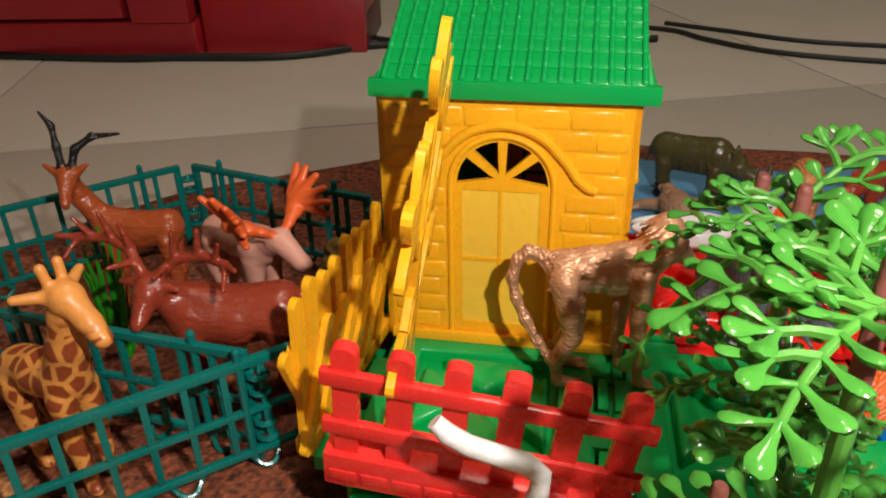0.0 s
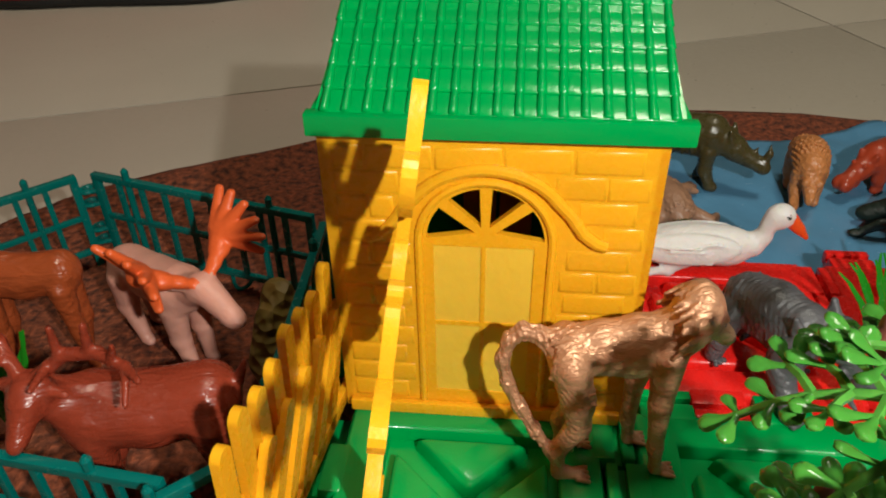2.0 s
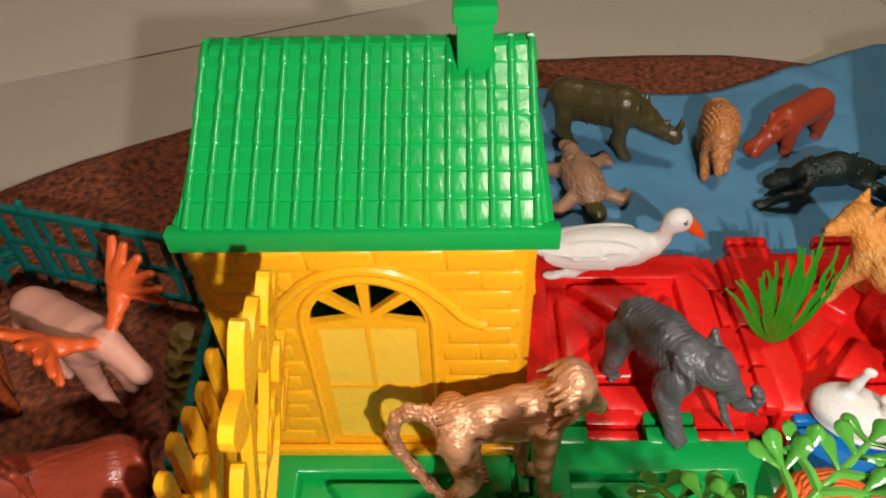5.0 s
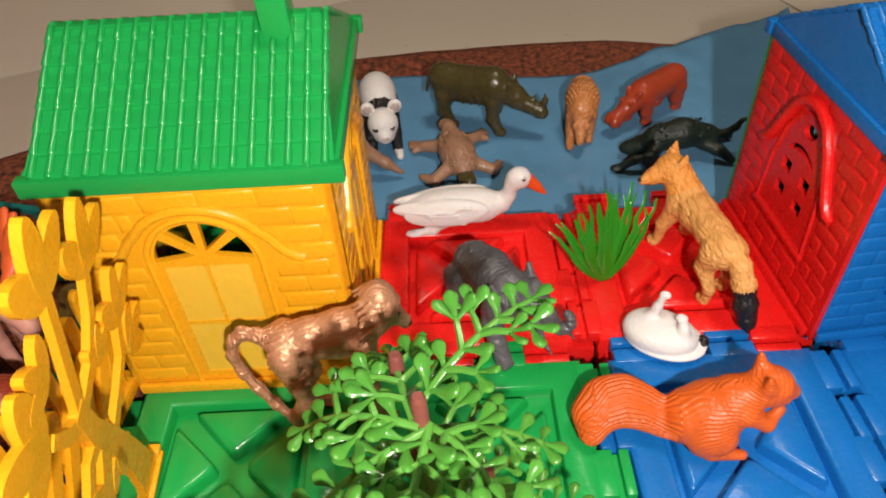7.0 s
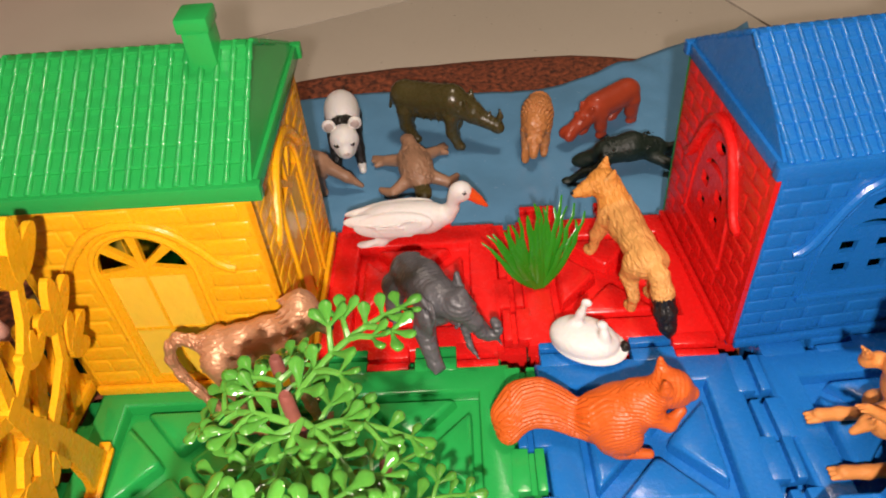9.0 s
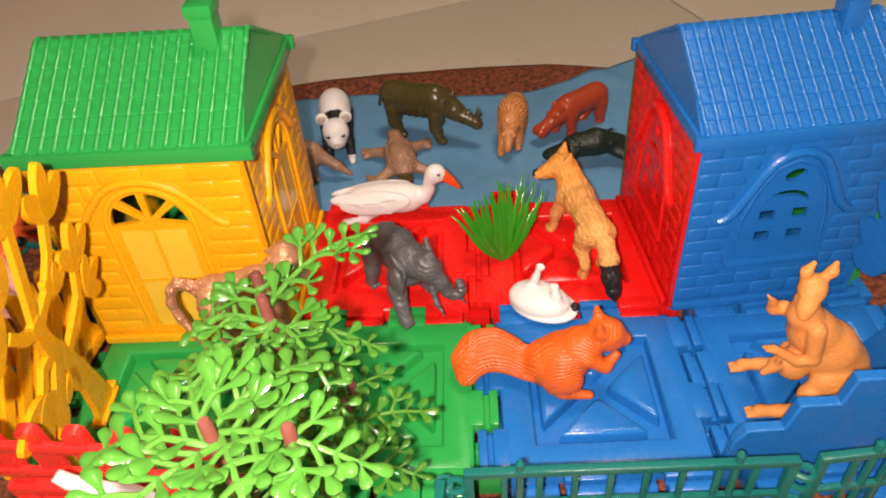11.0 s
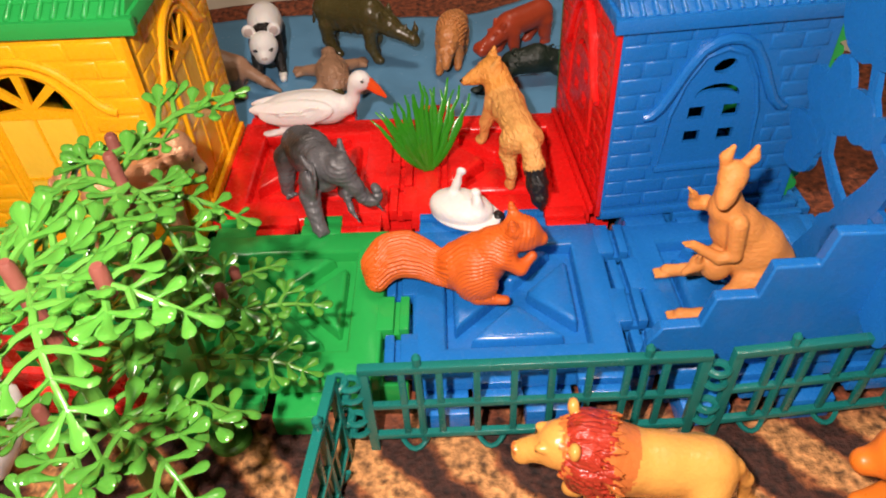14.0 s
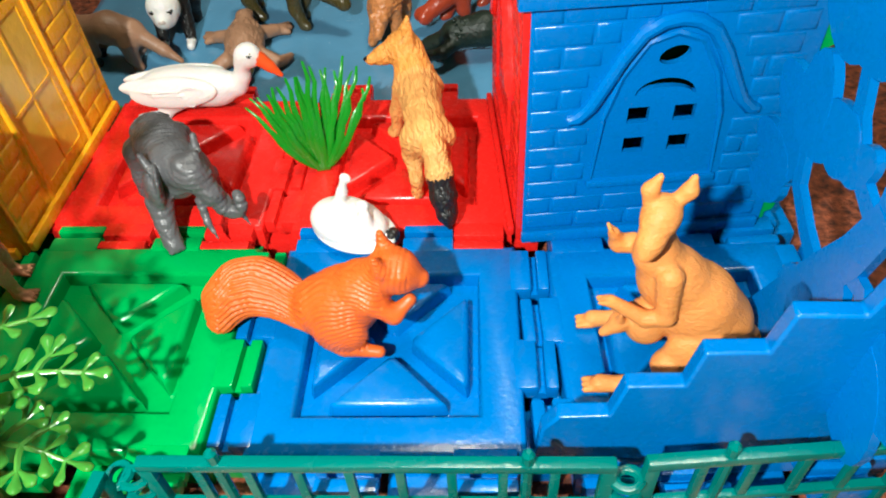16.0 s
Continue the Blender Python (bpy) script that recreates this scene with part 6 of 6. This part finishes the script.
def sprig(parent, base, out, length, droop, rnd, own_leaves, scale=1.0, lift=0.22):
    """A drooping spray: an arched stem with paired paddle leaves, some of them on forked side twigs."""
    up = Vector((0, 0, 1))
    out = Vector(out).normalized()
    side = out.cross(up).normalized()
    n = max(4, round(length / 0.0038))
    stem = [Vector(base) + out * length * (i / n) + side * 0.06 * length * math.sin(3 * i / n + base[2] * 50) + up * (lift * length * math.sin(1.9 * i / n) - droop * length * (i / n) ** 2) for i in range(n + 1)]
    bm = tube(bmesh.new(), stem, [0.00080 - 0.0003 * i / n for i in range(n + 1)], 6)
    spots = []
    for i in range(1, n + 1):
        d = (stem[i] - stem[i - 1]).normalized()
        for s in (1, -1):
            w = (d * rnd.uniform(0.45, 0.8) + side * s + up * rnd.uniform(-0.15, 0.18)).normalized()
            k = rnd.uniform(0.74, 0.94) * scale * (1.05 - 0.25 * i / n)
            if i < n - 1 and rnd.random() < 0.55:
                reach = rnd.uniform(0.0045, 0.0075) * scale
                tip = stem[i] + w * reach
                tube(bm, [stem[i], stem[i] + w * reach * 0.5 + up * 0.0005, tip], [0.0007, 0.0006, 0.00055], 5)
                axis = d.cross(w).normalized()
                for fan in (-52, 0, 48):
                    spots.append((tip - w * 0.0006, (Matrix.Rotation(radians(fan + rnd.uniform(-9, 9)), 3, axis) @ w).normalized(), k * 0.9))
            else:
                spots.append((stem[i], w, k))
    spots.append((stem[-1], (stem[-1] - stem[-2]).normalized(), 0.75 * scale))
    mats = []
    for p, y, k in spots:
        x = y.cross(up + Vector((rnd.uniform(-0.4, 0.4), rnd.uniform(-0.4, 0.4), 0))).normalized()
        z = x.cross(y).normalized()
        mats.append(Matrix(((x.x * k, y.x * k, z.x * k, p.x), (x.y * k, y.y * k, z.y * k, p.y), (x.z * k, y.z * k, z.z * k, p.z), (0, 0, 0, 1))))
    if not own_leaves:
        for m in mats:
            tmp = bmesh.new()
            tmp.from_mesh(LEAF_MESH)
            tmp.transform(m)
            me = bpy.data.meshes.new("tmp")
            tmp.to_mesh(me)
            tmp.free()
            faces = len(bm.faces)
            bm.from_mesh(me)
            bpy.data.meshes.remove(me)
            bm.faces.ensure_lookup_table()
            for f in bm.faces[faces:]:
                f.material_index = 1
    ob = part("sprig", bm, [TWIG, LEAF], parent, smooth=60)
    if rnd.random() < 0.28:
        # the cut end of a stalk that the spray is threaded on
        p = stem[n // 2 + 1]
        part("stub", tube(bmesh.new(), [p - up * 0.0022, p + up * 0.0030, p + up * 0.0037], [0.00135, 0.0013, 0.0009], 10), STUB, ob, "red-brown cut stub")
    if own_leaves:
        for m in mats:
            part("leaf", LEAF_MESH, None, ob, m=m)
    return ob


def bush(x, y, top, label, seed, whorls, own, extra=()):
    rnd = random.Random(seed)
    root = thing("artificial_plant", pose(x, y, MAT), label, "plant", "artificial plants")
    h = top - MAT
    bm = tube(bmesh.new(), [(0, 0, 0), (0.001, 0.001, h * 0.5), (0.0003, 0.0003, h * 0.86)], [0.0019, 0.0016, 0.0014], 10)
    part("stalk", bm, TWIG, root, "pale green stalk")
    part("stub", tube(bmesh.new(), [(0.0003, 0.0003, h * 0.85), (0, 0, h + 0.002), (0, 0, h + 0.0028)], [0.00145, 0.0013, 0.0009], 10), STUB, root, "red-brown cut stub")
    part("foot", tube(bmesh.new(), [(0, 0, 0), (0, 0, 0.0016), (0, 0, 0.0024)], [0.006, 0.006, 0.005], 16), TWIG, root)
    for w, (frac, count, length, droop) in enumerate(whorls):
        for k in range(count):
            a = 2 * math.pi * (k + 0.37 * w + rnd.uniform(-0.15, 0.15)) / count
            sprig(root, (0, 0, h * frac), (math.cos(a), math.sin(a), 0), length * rnd.uniform(0.85, 1.15), droop * rnd.uniform(0.85, 1.2), rnd, w < own)
    for frac, turn, length, droop, lift in extra:
        sprig(root, (0, 0, h * frac), (math.cos(radians(turn)), math.sin(radians(turn)), 0), length, droop, rnd, True, 0.85, lift)
    return root


bush(-0.0448, -0.0705, 0.0790, "bright green artificial plant with paddle leaves on red-brown stalk", 3, ((0.62, 4, 0.016, 0.45),), 1, ((0.96, 46, 0.026, 0.05, 0.35), (0.97, 112, 0.018, 0.45, 0.15), (0.96, 168, 0.021, 0.55, 0.12), (0.95, 212, 0.027, 0.70, 0.08), (0.95, 262, 0.022, 0.55, 0.12), (0.93, 318, 0.023, 0.45, 0.15), (0.90, 8, 0.020, 0.40, 0.12), (0.48, 14, 0.030, 0.15, 0.12), (0.40, -12, 0.027, 0.20, 0.10), (0.52, 40, 0.024, 0.10, 0.15)))
bush(-0.0455, -0.1070, 0.0860, "bright green artificial plant with drooping leafy sprays", 8, ((0.97, 6, 0.0225, 0.32), (0.60, 5, 0.023, 0.40)), 0)


def grass_tuft(name, m, label, blades, width, height, bend, seed):
    rnd = random.Random(seed)
    root = thing(name, m, label, "plant", "plastic grass")
    part("base", boxed(-0.0022, 0.0022, -0.0018, 0.0018, 0.0, 0.0034, bevel=0.0008), BLADE, root)
    for k in range(blades):
        u = (k / (blades - 1) - 0.5) * 2
        bm = bmesh.new()
        tall = height * (1 - 0.25 * abs(u) + rnd.uniform(-0.12, 0.10))
        n = 7
        rows = []
        depth = rnd.uniform(-0.0018, 0.0018)
        for i in range(n + 1):
            t = i / n
            c = Vector((u * width * (0.12 + 0.88 * t ** 0.8) + 0.001 * rnd.uniform(-1, 1) * t, depth + bend * t * t + 0.0030 * math.sin(3 * u) * t, tall * (t - 0.10 * abs(u) * t * t) + 0.0014))
            w = 0.00130 * (1 - 0.75 * t ** 2)
            rows.append([bm.verts.new(c + Vector((dx * w, dy * w * 0.45, 0))) for dx, dy in ((-1, 0), (0, -1), (1, 0), (0, 1))])
        for a, b in zip(rows, rows[1:]):
            for q in range(4):
                bm.faces.new((a[q], a[(q + 1) % 4], b[(q + 1) % 4], b[q]))
        bm.faces.new(rows[-1])
        bm.faces.new(rows[0][::-1])
        part("blade", bm, BLADE, root, smooth=60)
    return root


grass_tuft("grass_tuft", pose(0.0098, 0.0298, 0.0, 0, 0, 12), "glossy green plastic grass tuft on the red plate", 19, 0.0175, 0.0325, 0.006, 4)
grass_tuft("grass_tuft", pose(-0.2220, -0.0100, MAT, 0, 0, 10), "green plastic grass tuft standing inside the pen", 9, 0.0090, 0.0440, 0.003, 6)


# ---- loose things ----
def bent_cane():
    path = [(x, y - 0.003, z + 0.003 * max(0.0, min(1.0, (z + 0.014) / 0.03))) for x, y, z in ((-0.1035, -0.0800, 0.0330), (-0.1010, -0.0803, 0.0305), (-0.0970, -0.0806, 0.0285), (-0.0910, -0.0808, 0.0270), (-0.0860, -0.0810, 0.0260), (-0.0832, -0.0810, 0.0235), (-0.0835, -0.0812, 0.0190), (-0.0862, -0.0815, 0.0120), (-0.0920, -0.0820, 0.0030), (-0.0990, -0.0825, -0.0060), (-0.1070, -0.0830, -0.0112), (-0.1180, -0.0830, -0.0138), (-0.1300, -0.0830, -0.0138))]
    bm = tube(bmesh.new(), path, [0.0017] + [0.0021] * 11 + [0.0017], 10)
    tagged(new("bent_cane", mesh_of("bent_cane", bm, WHITE, 60)), "white bent plastic cane leaning before the red fence", "cane")


bent_cane()


def rock():
    c = Clay(0.9)
    c.limb((0, -6, 6), 6, (2, 6, 8), 6).limb((0, 0, 12), 6, (2, 3, 28), 4.6).limb((-3, -4, 10), 5, (-1, -2, 24), 3.4).limb((3, -8, 5), 4.6, (1, 8, 5), 5)
    ob = new("rock", c.mesh("rock", [plastic("olive_rock_paint", (0.30, 0.20, 0.040), 0.55, 1.0, 260.0, vary=0.3, relief="scales")]))
    ob.matrix_basis = pose(-0.1580, 0.0180, MAT, 0, 0, 12)
    tagged(ob, "olive brown toy rock standing in the pen corner", "rock")


rock()


def far_clutter():
    """Along the far floor: a red cabinet, a dark red box beside it, and black cables."""
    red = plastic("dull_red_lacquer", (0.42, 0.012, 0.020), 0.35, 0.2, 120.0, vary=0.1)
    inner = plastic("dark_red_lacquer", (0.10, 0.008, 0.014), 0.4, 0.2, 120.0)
    root = thing("red_cabinet", pose(-0.722, 0.360, FLOOR_Z, 0, 0, 8), "dull red lacquered low cabinet on the floor", "cabinet")
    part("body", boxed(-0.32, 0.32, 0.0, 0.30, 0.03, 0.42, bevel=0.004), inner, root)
    part("plinth", boxed(-0.325, 0.325, -0.006, 0.30, 0.0, 0.03, bevel=0.003), red, root)
    part("top", boxed(-0.33, 0.33, -0.01, 0.31, 0.42, 0.44, bevel=0.003), red, root)
    part("door", boxed(-0.31, 0.27, -0.016, -0.001, 0.034, 0.41, bevel=0.003), red, root)
    part("side_post", boxed(0.275, 0.325, -0.016, 0.004, 0.03, 0.42, bevel=0.003), red, root)
    crate = thing("red_crate", pose(-0.330, 0.425, FLOOR_Z, 0, 0, 8), "dark red open crate beside the red cabinet", "crate")
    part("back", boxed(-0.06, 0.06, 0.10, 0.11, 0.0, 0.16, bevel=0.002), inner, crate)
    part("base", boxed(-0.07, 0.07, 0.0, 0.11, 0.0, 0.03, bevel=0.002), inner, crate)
    part("side", boxed(-0.07, -0.06, 0.0, 0.11, 0.03, 0.16, bevel=0.002), red, crate)
    part("side", boxed(0.06, 0.07, 0.0, 0.11, 0.03, 0.16, bevel=0.002), red, crate)
    part("rim", boxed(-0.07, 0.07, -0.004, 0.006, 0.0, 0.05, bevel=0.002), red, crate)
    rubber = plastic("black_cable_rubber", (0.015, 0.014, 0.014), 0.5, 0.2)
    for pts, r in (
        ([(-0.60, 0.375), (-0.47, 0.375), (-0.41, 0.385), (-0.337, 0.394), (-0.30, 0.41), (-0.252, 0.447), (-0.20, 0.445), (-0.12, 0.46), (0.0, 0.50)], 0.0032),
        ([(-0.30, 0.50), (-0.24, 0.47), (-0.2, 0.52), (-0.1, 0.56), (-0.003, 0.54), (0.03, 0.50), (0.086, 0.455), (0.2, 0.43), (0.4, 0.43)], 0.0022),
        ([(0.0, 0.57), (0.05, 0.54), (0.12, 0.50), (0.24, 0.49), (0.4, 0.52)], 0.0020),
    ):
        bm = bmesh.new()
        fine = []
        for i in range(len(pts) - 1):
            p0, p1, p2, p3 = pts[max(i - 1, 0)], pts[i], pts[i + 1], pts[min(i + 2, len(pts) - 1)]
            for k in range(6):
                t = k / 6
                fine.append(tuple(0.5 * (2 * p1[q] + (p2[q] - p0[q]) * t + (2 * p0[q] - 5 * p1[q] + 4 * p2[q] - p3[q]) * t * t + (3 * p1[q] - p0[q] - 3 * p2[q] + p3[q]) * t ** 3) for q in (0, 1)) + (FLOOR_Z + r,))
        tube(bm, fine, r, 8)
        tagged(new("cable", mesh_of("cable", bm, rubber, 60)), "black rubber cable trailing over the cream floor", "cable", "floor cables")


far_clutter()


def ceiling_lamp():
    root = thing("ceiling_lamp", pose(0.3, 0.2, 2.5), "round white ceiling lamp", "lamp")
    part("base", tube(bmesh.new(), [(0, 0, 0), (0, 0, -0.03)], 0.12, 24), WHITE, root)
    glow, nt, bsdf = nodes_of("lamp_glow")
    bsdf.inputs["Emission Color"].default_value = (1, 0.86, 0.7, 1)
    bsdf.inputs["Emission Strength"].default_value = 2.0
    part("diffuser", tube(bmesh.new(), [(0, 0, -0.03), (0, 0, -0.06), (0, 0, -0.075)], [0.22, 0.24, 0.16], 32), glow, root)


ceiling_lamp()
